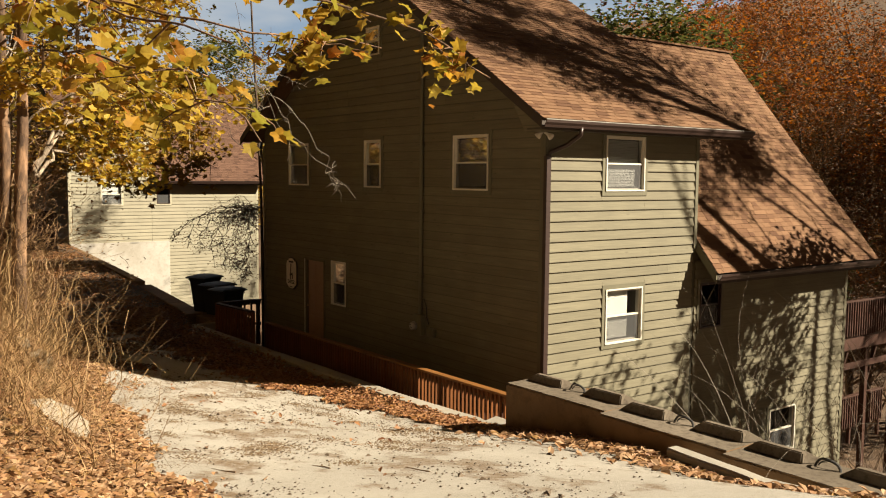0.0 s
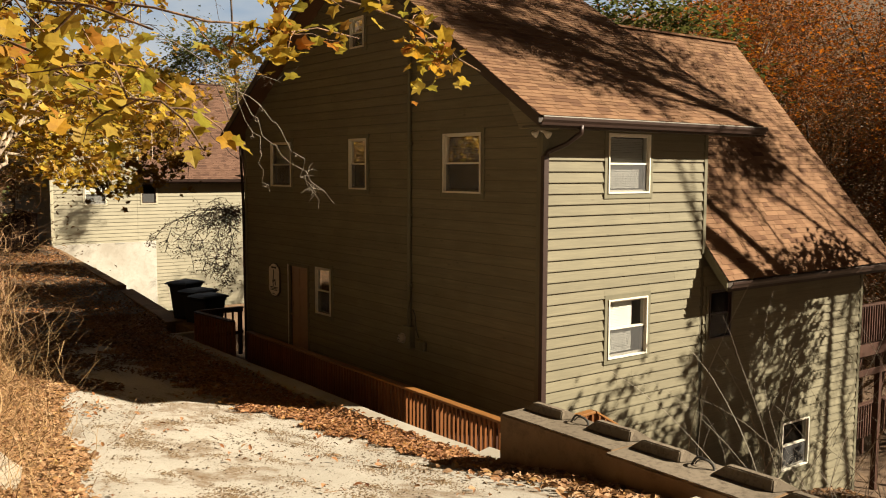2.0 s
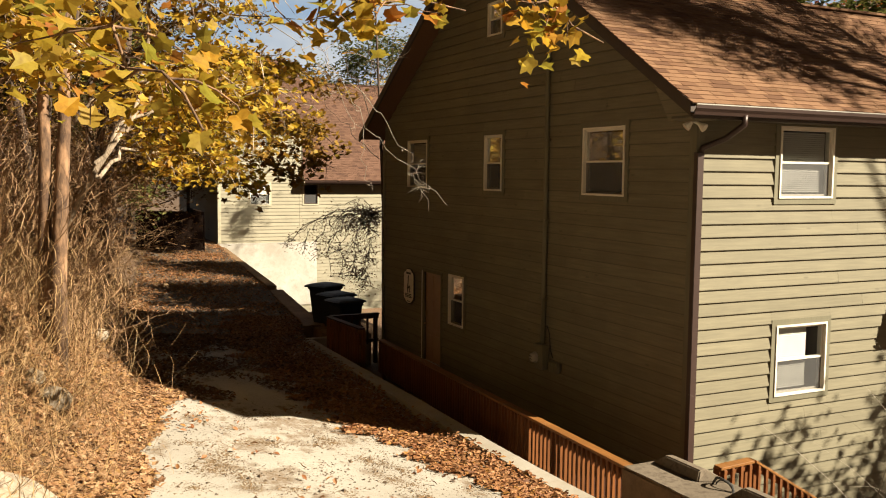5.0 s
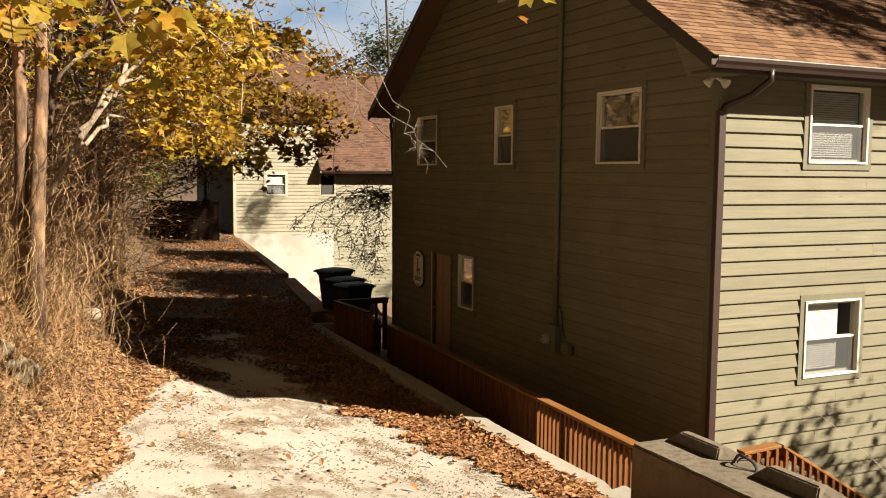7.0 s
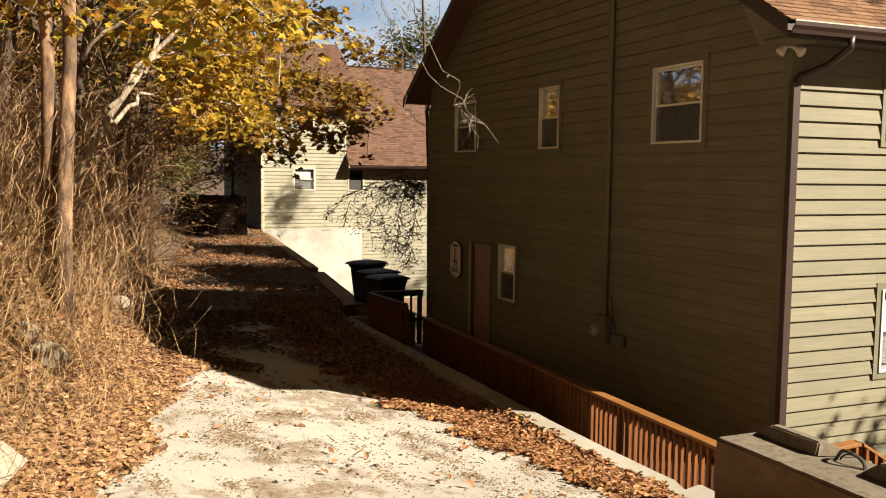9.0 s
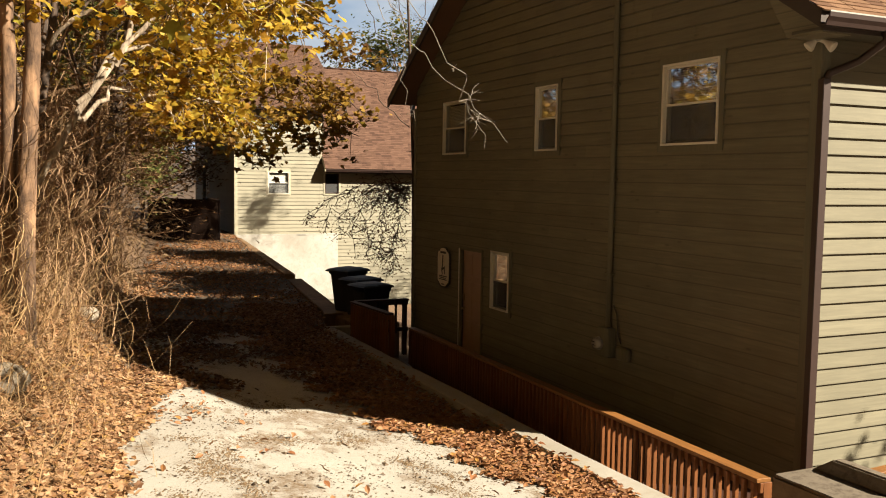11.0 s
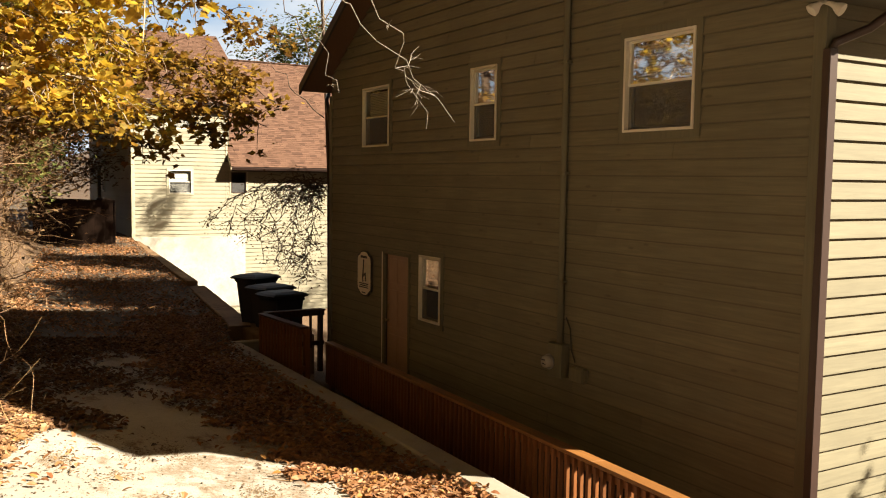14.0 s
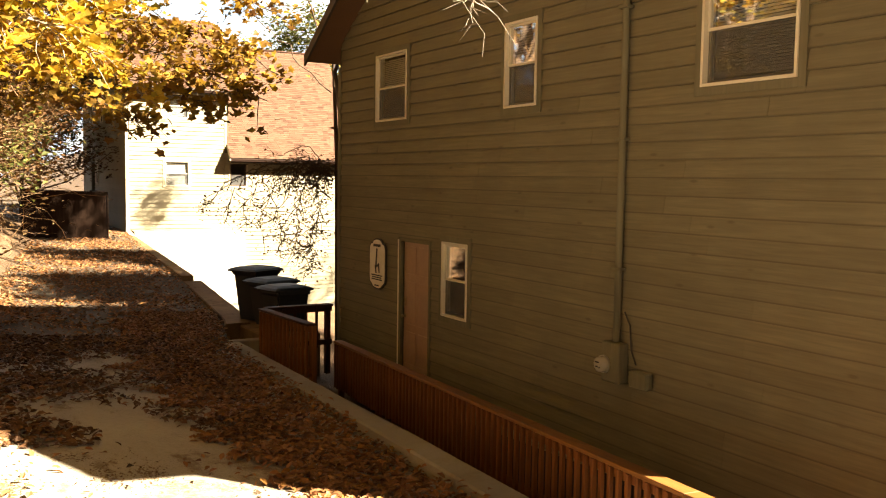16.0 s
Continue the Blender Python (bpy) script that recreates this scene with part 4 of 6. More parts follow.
# ---- timber rails ----
def railing(name, label, p0, p1, drop, out, cap_mat=None, bal_mat=None, gap=0.128, post_every=1.9, cap=True):
    """A rail from p0 to p1 (points on its top) with pickets on the side towards out (+1: left of the way)."""
    cap_mat, bal_mat = cap_mat or M_REDCAP, bal_mat or M_RED
    a, b = Vector(p0), Vector(p1)
    flat = Vector((b.x - a.x, b.y - a.y, 0))
    L = flat.length
    d = flat / L
    n = Vector((-d.y, d.x, 0)) * out
    r = thing(name, label, "railing", at=(a.x, a.y, a.z - drop))
    o = r.location
    slope = (b.z - a.z) / L
    rng = np.random.default_rng(int(L * 100))

    def beam(nm, s0, s1, w0, w1, z0, z1, mat):
        bm = bmesh.new()
        vs = []
        for s in (s0, s1):
            for w, z in ((w0, z0), (w1, z0), (w1, z1), (w0, z1)):
                q = a + d * s + n * w
                vs.append(bm.verts.new(Vector((q.x, q.y, a.z + slope * s + z)) - o))
        for f in ((3, 2, 1, 0), (4, 5, 6, 7), (0, 1, 5, 4), (1, 2, 6, 5), (2, 3, 7, 6), (3, 0, 4, 7)):
            bm.faces.new([vs[i] for i in f])
        bmesh.ops.bevel(bm, geom=bm.edges[:], offset=0.004, segments=1, affect="EDGES")
        return part(nm, bm, mat, r)

    s = 0.0
    cuts = [0.0]
    while s < L - 2.6:
        s += 2.44
        cuts.append(s)
    cuts.append(L)
    for s0, s1 in zip(cuts, cuts[1:]):
        beam("cap_board", s0 + 0.002, s1 - 0.002, -0.075, 0.075, -0.038, 0.0, cap_mat)
        beam("upper_rail", s0 + 0.002, s1 - 0.002, -0.002, 0.036, -0.135, -0.040, bal_mat)
        beam("lower_rail", s0 + 0.002, s1 - 0.002, -0.002, 0.036, -drop + 0.06, -drop + 0.15, bal_mat)
    k = int(L / gap)
    for i in range(k):
        s = (i + 0.5) * L / k + rng.uniform(-0.006, 0.006)
        beam("picket", s - 0.023, s + 0.023, 0.037, 0.078, -drop + rng.uniform(0.0, 0.03), -0.045, bal_mat)
    k = max(1, round(L / post_every))
    for i in range(k + 1):
        s = 0.05 + (L - 0.1) * i / k
        beam("post", s - 0.045, s + 0.045, -0.094, -0.004, -drop - 0.5, -0.040, bal_mat)
    return r


railing("railing", "red-stained timber railing along the lane", (8.12, 8.6, 0.98), (9.53, 20.12, 0.42), 0.80, 1)
railing("railing", "dark red timber railing by the bins", (8.68, 19.18, 0.9), (8.53, 21.07, 0.9), 0.85, 1, M_DARKRED, M_RED)
railing("railing", "dark red timber railing beside the house corner", (8.59, 21.14, 0.9), (9.95, 21.39, 0.86), 0.80, -1, M_DARKRED, M_DARKRED, 0.20)
railing("stair_railing", "red-stained timber stair railing going down", (9.85, 9.12, 0.62), (10.40, 9.08, 0.66), 0.85, -1)
railing("stair_railing", "red-stained timber stair railing going down", (10.42, 9.08, 0.66), (13.0, 9.0, -0.88), 0.85, -1)

# walkway boards between lane and house
deck = thing("walkway", "timber plank walkway along the house", "deck", at=(9.0, 14.0, -0.2))
for i in range(77):
    y = 8.95 + i * 0.147
    z = float(np.interp(y, (8.6, 20.1), (0.15, -0.40)))
    x0 = 8.20 + (y - 8.6) * 0.123
    part("plank", box(x0 - 9.0, 10.06 - 9.0, y - 14, y - 14 + 0.14, z + 0.16, z + 0.20), M_DARKRED, deck)
for x in (8.55, 9.8):
    part("joist", box(x - 9.0, x - 8.95, -4.7, 5.5, -0.45, -0.06), M_DARKRED, deck)


# ---- kerbs and concrete blocks ----
def kerb_run(name, label, ys_, width, top, depth, mat, shift=0.0, seg=2.2):
    k = thing(name, label, "kerb", kind="structure", at=(float(kerb_x(ys_[0])), ys_[0], 0))
    o = k.location
    y = ys_[0]
    while y < ys_[1] - 0.05:
        y1 = min(y + seg, ys_[1])
        bm = bmesh.new()
        rows = []
        for yy in np.linspace(y + 0.004, y1 - 0.004, 6):
            x = float(kerb_x(yy)) + shift
            zt = float(top(yy))
            rows.append([bm.verts.new(Vector(p) - o) for p in ((x, yy, zt - depth), (x - 0.005, yy, zt - 0.02), (x + 0.018, yy, zt + float(lump(x * 3, yy * 3, 2, 0.006))), (x + width - 0.02, yy, zt + float(lump(x * 5, yy * 3, 2, 0.006))), (x + width, yy, zt - 0.025), (x + width, yy, zt - depth))])
        for p, q in zip(rows, rows[1:]):
            for i in range(6):
                bm.faces.new((p[i], p[(i + 1) % 6], q[(i + 1) % 6], q[i]))
        bm.faces.new(rows[0][::-1])
        bm.faces.new(rows[-1])
        part("kerb_stone", bm, mat, k)
        y = y1
    return k


kerb_run("kerb", "pale concrete kerb wall beside the lane", (8.29, 22.12), 0.31, lerp_table(((8.23, 0.69), (11.17, 0.5), (14.63, 0.4), (16.35, 0.33), (22.12, 0.15))), 1.3, M_KERB, -0.13, 2.45)
kerb_run("kerb", "weathered concrete wall beside the upper lane", (23.95, 31.7), 0.52, lerp_table(((23.46, 0.18), (31.7, 0.18))), 1.6, M_BLOCK, 0.0, 3.1)
kerb_run("kerb", "low concrete edging of the upper lane", (31.96, 46.65), 0.35, lerp_table(((30.94, 0.29), (46.65, 0.57))), 1.0, M_BLOCK, 0.0, 3.0)
kerb_run("kerb", "low pale concrete kerb by the blocks", (-6.63, 4.25), 0.17, lerp_table(((-6.63, 3.44), (-0.7, 2.49), (2.65, 1.65), (4.25, 1.54))), 0.6, M_KERB, 0.0, 2.4)
part("kerb_stone", box(0.0, 0.75, -0.20, 0.0, -1.0, 0.0, 0.012), M_KERB, thing("kerb", "short pale concrete kerb return by the bins", "kerb", kind="structure", at=(8.31, 22.38, 0.15)))
pad = thing("bin_pad", "rough concrete pad under the bins", "pad", kind="structure", at=(9.85, 23.79, 0.04))
part("pad_slab", box(-0.80, 0.33, -1.35, 1.3, -3.4, 0.10, 0.02), M_BLOCK, pad)


def concrete_block(y1, z):
    b = thing("concrete_block", "weathered brown concrete block with lifting loops", "concrete block", "row of concrete blocks", at=(7.23 - 0.07 * (7.33 - y1), y1 - 0.90, z - 0.78))
    rng = np.random.default_rng(int(100 + y1 * 10))
    bm = box(-0.33, 0.33, -0.895, 0.895, 0.0, 0.78)
    bmesh.ops.subdivide_edges(bm, edges=[e for e in bm.edges if abs(e.verts[0].co.y - e.verts[1].co.y) > 1], cuts=14, use_grid_fill=True)
    bmesh.ops.bevel(bm, geom=[e for e in bm.edges if len(e.link_faces) == 2 and e.calc_face_angle(0) > 1.0], offset=0.016, segments=2, affect="EDGES")
    for v in bm.verts:                   # chipped, uneven edges
        if abs(abs(v.co.x) - 0.33) < 0.03 and v.co.z > 0.7:
            v.co.x -= math.copysign(rng.uniform(0, 0.012), v.co.x)
            v.co.z -= rng.uniform(0, 0.010)
    part("body", bm, M_BLOCK, b)
    # thin mottled plate on the top face, greyer than the sides
    bm = box(-0.314, 0.314, -0.878, 0.878, 0.772, 0.783)
    bmesh.ops.subdivide_edges(bm, edges=[e for e in bm.edges if abs(e.verts[0].co.y - e.verts[1].co.y) > 1], cuts=20, use_grid_fill=True)
    for v in bm.verts:
        v.co.x -= math.copysign(rng.uniform(0, 0.012), v.co.x)
    part("top_face", bm, M_KEY, b, "mottled grey concrete top")
    for far, near in ((0.87, 0.20), (-0.16, -0.84)):
        lo, hi = 0.780, 0.895 + rng.uniform(-0.01, 0.005)
        bm = bmesh.new()
        a = [bm.verts.new(p) for p in ((0.03, near + 0.02, lo), (0.31, near - 0.12, lo), (0.31, far, lo), (0.03, far, lo))]
        t = [bm.verts.new(p) for p in ((0.065, near + 0.03, hi), (0.15, near + 0.04, hi), (0.15, far - 0.15, hi), (0.065, far - 0.15, hi))]
        for f in (a[::-1], t):
            bm.faces.new(f)
        for i in range(4):
            bm.faces.new((a[i], a[(i + 1) % 4], t[(i + 1) % 4], t[i]))
        bmesh.ops.bevel(bm, geom=bm.edges[:], offset=0.012, segments=2, affect="EDGES")
        part("key", bm, M_KEY, b, "sloped grey concrete ridge")
    pts = [(0.12 + 0.02 * math.sin(a * 3), 0.0 + 0.13 * math.cos(a), 0.77 + 0.11 * math.sin(a)) for a in np.linspace(0, math.pi, 11)]
    part("lifting_loop", tube(pts, 0.013, 6), M_INK, b, "black wire loop")
    pts = [(0.15, 0.0 + 0.11 * math.cos(a), 0.77 + 0.08 * math.sin(a)) for a in np.linspace(0, math.pi, 11)]
    part("lifting_loop", tube(pts, 0.007, 6), M_INK, b, "black wire loop")
    return b


for i in range(6):
    concrete_block(7.33 - 1.80 * i, 1.58)


stub = thing("concrete_piece", "broken pale concrete piece at the end of the kerb", "concrete piece", at=(7.46, 7.95, 0.26))
bm = prism(((-0.30, 0.0), (0.26, 0.0), (0.26, 0.42), (-0.02, 0.60), (-0.30, 0.55)), "y", -0.22, 0.20)
bmesh.ops.bevel(bm, geom=bm.edges[:], offset=0.015, segments=2, affect="EDGES")
part("body", bm, M_KERB, stub)


# ---- bins ----
def wheelie_bin(x, y, z, turn, tall=1.08):
    b = thing("wheelie_bin", "dark navy plastic wheelie bin with a closed lid", "bin", "bins by the lane", at=(x, y, z))
    b.rotation_euler[2] = radians(turn)
    bm = bmesh.new()
    lo = [(-0.24, -0.26), (0.24, -0.26), (0.24, 0.26), (-0.24, 0.26)]
    rows = []
    for k, zz in ((1.0, 0.04), (1.12, 0.3), (1.34, tall - 0.16), (1.40, tall - 0.12), (1.40, tall - 0.07)):
        rows.append([bm.verts.new((px * k, py * k, zz)) for px, py in lo])
    for p, q in zip(rows, rows[1:]):
        for i in range(4):
            bm.faces.new((p[i], p[(i + 1) % 4], q[(i + 1) % 4], q[i]))
    bm.faces.new(rows[0][::-1])
    bm.faces.new(rows[-1])
    bmesh.ops.bevel(bm, geom=[e for e in bm.edges if abs(e.verts[0].co.z - e.verts[1].co.z) > 0.05], offset=0.04, segments=2, affect="EDGES")
    part("body", bm, M_BIN, b)
    lid = bmesh.new()
    rows = []
    for sx, sy, zz in ((0.385, 0.42, tall - 0.07), (0.39, 0.43, tall - 0.04), (0.34, 0.37, tall - 0.005), (0.22, 0.25, tall + 0.03)):
        rows.append([lid.verts.new((px * sx, py * sy - 0.02, zz)) for px, py in ((-1, -1), (-0.5, -1.08), (0.5, -1.08), (1, -1), (1, 1), (-1, 1))])
    for p, q in zip(rows, rows[1:]):
        for i in range(6):
            lid.faces.new((p[i], p[(i + 1) % 6], q[(i + 1) % 6], q[i]))
    lid.faces.new(rows[0][::-1])
    lid.faces.new(rows[-1])
    part("lid", lid, M_BIN, b)
    part("handle", tube([(-0.28, 0.36, tall - 0.10), (-0.28, 0.43, tall - 0.06), (0.28, 0.43, tall - 0.06), (0.28, 0.36, tall - 0.10)], 0.018, 6), M_BIN, b)
    for sx in (-0.27, 0.27):
        part("wheel", tube([(sx - 0.03, 0.27, 0.11), (sx + 0.03, 0.27, 0.11)], 0.11, 14), M_RUBBER, b)
    part("axle", tube([(-0.28, 0.27, 0.11), (0.28, 0.27, 0.11)], 0.012, 6), M_METAL, b)
    return b


wheelie_bin(9.55, 24.43, 0.14, -62, 1.12)
wheelie_bin(9.59, 23.54, 0.15, -72, 0.96)
wheelie_bin(9.54, 22.69, 0.16, -78, 0.90)


# ---- rocks ----
def rock(x, y, z, sx, sy, sz, label="pale lichen-spotted boulder in the bank", cat="rock", name="boulder"):
    bm = bmesh.new()
    bmesh.ops.create_icosphere(bm, subdivisions=3, radius=1)
    for v in bm.verts:
        k = 1 + 0.30 * noise.noise(v.co * 1.3 + Vector((x, y, z))) + 0.08 * noise.noise(v.co * 4 + Vector((y, x, z)))
        v.co = Vector((v.co.x * sx, v.co.y * sy, v.co.z * sz)) * k
    me = bpy.data.meshes.new(name)
    bm.to_mesh(me)
    bm.free()
    me.materials.append(M_ROCK)
    ob = new(name, me)
    ob.location = (x, y, z)
    ob.rotation_euler[2] = x * 3 + y
    return tagged(ob, label, cat)


rock(0.93, 8.58, 1.47, 0.55, 0.9, 0.42)
rock(0.46, 7, 1.57, 0.55, 0.75, 0.48)
rock(1.24, 7.94, 1.2, 0.30, 0.35, 0.30)
rock(1.95, 11.75, 1.70, 0.24, 0.24, 0.17)
rock(1.70, 11.95, 1.93, 0.22, 0.20, 0.12)
rock(2.98, 17.9, 1.36, 0.16, 0.2, 0.12)
for i in range(9):
    rock(9.6 + 0.16 * i, 46.6 + 0.15 * math.sin(i * 2), 0.66, 0.13 + 0.03 * (i % 3), 0.12, 0.10, "pale broken stone at the lane's edge", "stone", "stone")


# ---- trees ----
def grow(seed, height, radius, limbs=9, spread=0.55, depth=3, lean=(0, 0), bare_to=0.3, droop=0.0, twig=0.5, wig=0.05, reach=0.45):
    """Branches as a list of (points, radii) and the places of the twig ends."""
    rng = np.random.default_rng(seed)
    out, tips = [], []

    def branch(p, d, length, r, lev):
        n = 5 if lev else 9
        pts, rad = [p.copy()], [r]
        v = d / np.linalg.norm(d)
        for i in range(n):
            v = v + rng.normal(size=3) * (wig if lev == 0 else 0.16 + wig * 0.6 - 0.03) + np.array((0, 0, 0.05 if lev else 0.0)) - np.array((0, 0, droop * lev * 0.1))
            v /= np.linalg.norm(v)
            pts.append(pts[-1] + v * length / n)
            rad.append(r * (1 - (0.75 if lev == 0 else 0.8) * (i + 1) / n))
        out.append((pts, rad, lev))
        if lev < depth:
            k = limbs if lev == 0 else rng.integers(3, 6)
            for j in range(k):
                f = bare_to + (1 - bare_to) * (j + rng.uniform(0, 1)) / k if lev == 0 else rng.uniform(0.25, 1.0)
                i = min(int(f * n), n - 1)
                q = pts[i] + (pts[i + 1] - pts[i]) * (f * n - i)
                a = rng.uniform(0, 2 * math.pi)
                side = np.array((math.cos(a), math.sin(a), rng.uniform(-0.1, 0.7)))
                nd = v * (1 - spread) + side * spread if lev else np.array((side[0], side[1], 0.55 + 0.4 * f)) * 1.0
                branch(q, nd, length * (reach if lev == 0 else twig) * rng.uniform(0.7, 1.15) * (1.15 - 0.5 * f if lev == 0 else 1), max(rad[i] * 0.5, 0.006), lev + 1)
        if lev >= depth - 1:
            tips.extend(pts[2:])

    branch(np.zeros(3), np.array((lean[0], lean[1], 1.0)), height, radius, 0)
    return out, np.array(tips)


def leaves_at(rng, centres, per, spread, size, shape=None, flat=0.3):
    shape = shape or SIMPLE
    c = np.repeat(centres, per, 0) + rng.normal(size=(len(centres) * per, 3)) * spread
    turns = random_turns(rng, len(c), flat)
    sz = size * rng.uniform(0.6, 1.25, len(c))
    mats = np.concatenate([turns * sz[:, None, None], c[:, :, None]], 2)
    s = Soup()
    s.stamp(shape[0], shape[1], mats)
    return s


def hash_of(p):
    return (abs(math.sin(p[0] * 91.7 + p[1] * 37.3 + p[2] * 13.1)) * 43.7) % 1.0


def tree_thing(name, label, seed, height, radius, bark, leaf, per, size, at, category="tree", spread=0.35, far=False, shape=None, **kw):
    out, tips = grow(seed, height, radius, **kw)
    t = thing(name, label, category, at=at)
    bm = bmesh.new()
    add_tube(bm, out[0][0], out[0][1], 9)
    part("trunk", bm, bark, t, smooth=True)
    for pts, rad, lev in out[1:]:
        if lev == 1 and not far:
            bm = bmesh.new()
            add_tube(bm, pts, rad, 6, False)
            part("limb", bm, bark, t, smooth=True)
    bm = bmesh.new()
    for pts, rad, lev in out[1:]:
        if (lev > 1 or far) and not (far and lev == 3 and len(pts) and hash_of(pts[0]) > 0.55):
            add_tube(bm, pts[::2] if lev > 2 else pts, (rad[::2] if lev > 2 else rad), 4 if lev == 2 else 3, False)
    ob = part("branchwork", bm, M_TWIG if bark is not M_BARK else M_TWIGL, t)
    ob["kind"] = "stuff"
    if leaf is not None and per > 0:
        rng = np.random.default_rng(seed + 5)
        s = leaves_at(rng, tips, per, spread, size, shape)
        link("crown", s.mesh("crown", leaf), t)
    return t


def gz(x, y):
    return float(ground_z(x, y))


# boughs that hang over the lane: (points of the bough, leaves, reach, leaf size)
def bough_tree(name, label, at, trunk_pts, trunk_r, boughs, bark, leaf, seed, size=0.22, shape=None, first=0.12):
    t = thing(name, label, "tree", at=at)
    o = np.array(at)
    rng = np.random.default_rng(seed)
    bm = bmesh.new()
    add_tube(bm, [np.array(p) - o for p in trunk_pts], np.linspace(trunk_r, trunk_r * 0.45, len(trunk_pts)), 12)
    part("trunk", bm, bark, t, smooth=True)
    soup, tw = Soup(), bmesh.new()
    for pts, count, reach, r0 in boughs:
        pts = [np.array(p, float) for p in pts]
        # smooth the bough
        dense = []
        for a, b in zip(pts, pts[1:]):
            for f in np.linspace(0, 1, 5)[:-1]:
                dense.append(a + (b - a) * f + rng.normal(size=3) * 0.04)
        dense.append(pts[-1])
        bm = bmesh.new()
        add_tube(bm, [p - o for p in dense], np.linspace(r0, min(0.008, r0 * 0.4), len(dense)), 6, False)
        part("limb", bm, bark, t, smooth=True)
        if count <= 0:
            count, leafy = -count, False
        else:
            leafy = True
        places = []
        k = max(4, int(count / 9))
        for j in range(k):
            f = rng.uniform(first, 0.97)
            i0 = min(int(f * (len(dense) - 1)), len(dense) - 2)
            q = dense[i0] + (dense[i0 + 1] - dense[i0]) * (f * (len(dense) - 1) - i0)
            d = rng.normal(size=3)
            d[2] = d[2] * 0.6 - 0.25
            d /= np.linalg.norm(d)
            L = reach * rng.uniform(0.35, 1.15)
            tp = [q]
            for i in range(4):
                d = d + rng.normal(size=3) * 0.22 + np.array((0, 0, -0.10))
                d /= np.linalg.norm(d)
                tp.append(tp[-1] + d * L / 4)
            add_tube(tw, [p - o for p in tp], np.linspace(0.011, 0.004, 5) * (1.0 if leafy else 0.36), 4, False)
            if not leafy:
                for _ in range(3):
                    q2 = tp[rng.integers(1, 4)]
                    e = d + rng.normal(size=3) * 0.6
                    e /= np.linalg.norm(e)
                    add_tube(tw, [q2 - o, q2 + e * L * 0.2 - o, q2 + (e + rng.normal(size=3) * 0.2) * L * 0.45 - o], (0.003, 0.0025, 0.0015), 3, False)
            places.extend([tp[i] for i in (1, 2, 3, 4, 4)])
        if leafy:
            places = np.array(places)
            c = places[rng.integers(0, len(places), count)] + rng.normal(size=(count, 3)) * 0.10 - o
            turns = random_turns(rng, count, 0.12)
            sz = size * rng.uniform(0.55, 1.3, count)
            soup.stamp(*(shape or LOBED), np.concatenate([turns * sz[:, None, None], c[:, :, None]], 2))
    part("branchwork", tw, bark, t, smooth=True)["kind"] = "stuff"
    if soup.n:
        link("crown", soup.mesh("crown", leaf), t)
    return t


bough_tree("sycamore_tree", "sycamore with pale trunk and turning gold and green leaves", (2.14, 13.7, gz(2.14, 13.7)),
           [(2.14, 13.7, gz(2.14, 13.7) - 0.2), (2.16, 13.7, 2.8), (2.22, 13.72, 3.9), (2.29, 13.75, 5.0), (2.30, 13.6, 7.0), (2.25, 13.4, 10.0)], 0.125,
           [([(2.30, 13.6, 6.9), (2.6, 11.2, 7.0), (2.9, 9.3, 6.9), (4.26, 8.25, 6.55), (5.78, 7.56, 6.14), (6.58, 7.35, 5.63)], 210, 0.75, 0.03),
            ([(2.30, 13.6, 6.6), (2.6, 11.0, 6.7), (3.92, 9.03, 6.15), (6.04, 9.1, 6.15)], 170, 0.7, 0.025),
            ([(2.28, 13.7, 5.6), (1.9, 10.4, 5.9), (1.8, 8.3, 5.66), (2.24, 6.7, 5.25), (2.64, 5.84, 4.65)], 110, 0.75, 0.02),
            ([(2.28, 13.6, 6.2), (1.5, 10.2, 6.4), (1.2, 7.5, 6.15), (1.59, 5.62, 5.65), (1.91, 4.79, 5.34)], 90, 0.8, 0.02),
            ([(2.28, 13.6, 5.9), (2.2, 11.4, 6.1), (3.15, 10.08, 5.36)], 150, 0.8, 0.025),
            ([(2.30, 13.5, 7.4), (2.4, 10.6, 7.6), (2.8, 8.6, 7.45), (4.01, 7.45, 7.24), (5.42, 6.89, 6.73)], 190, 0.8, 0.03)],
           M_BARK, M_SYC, 3, 0.18)
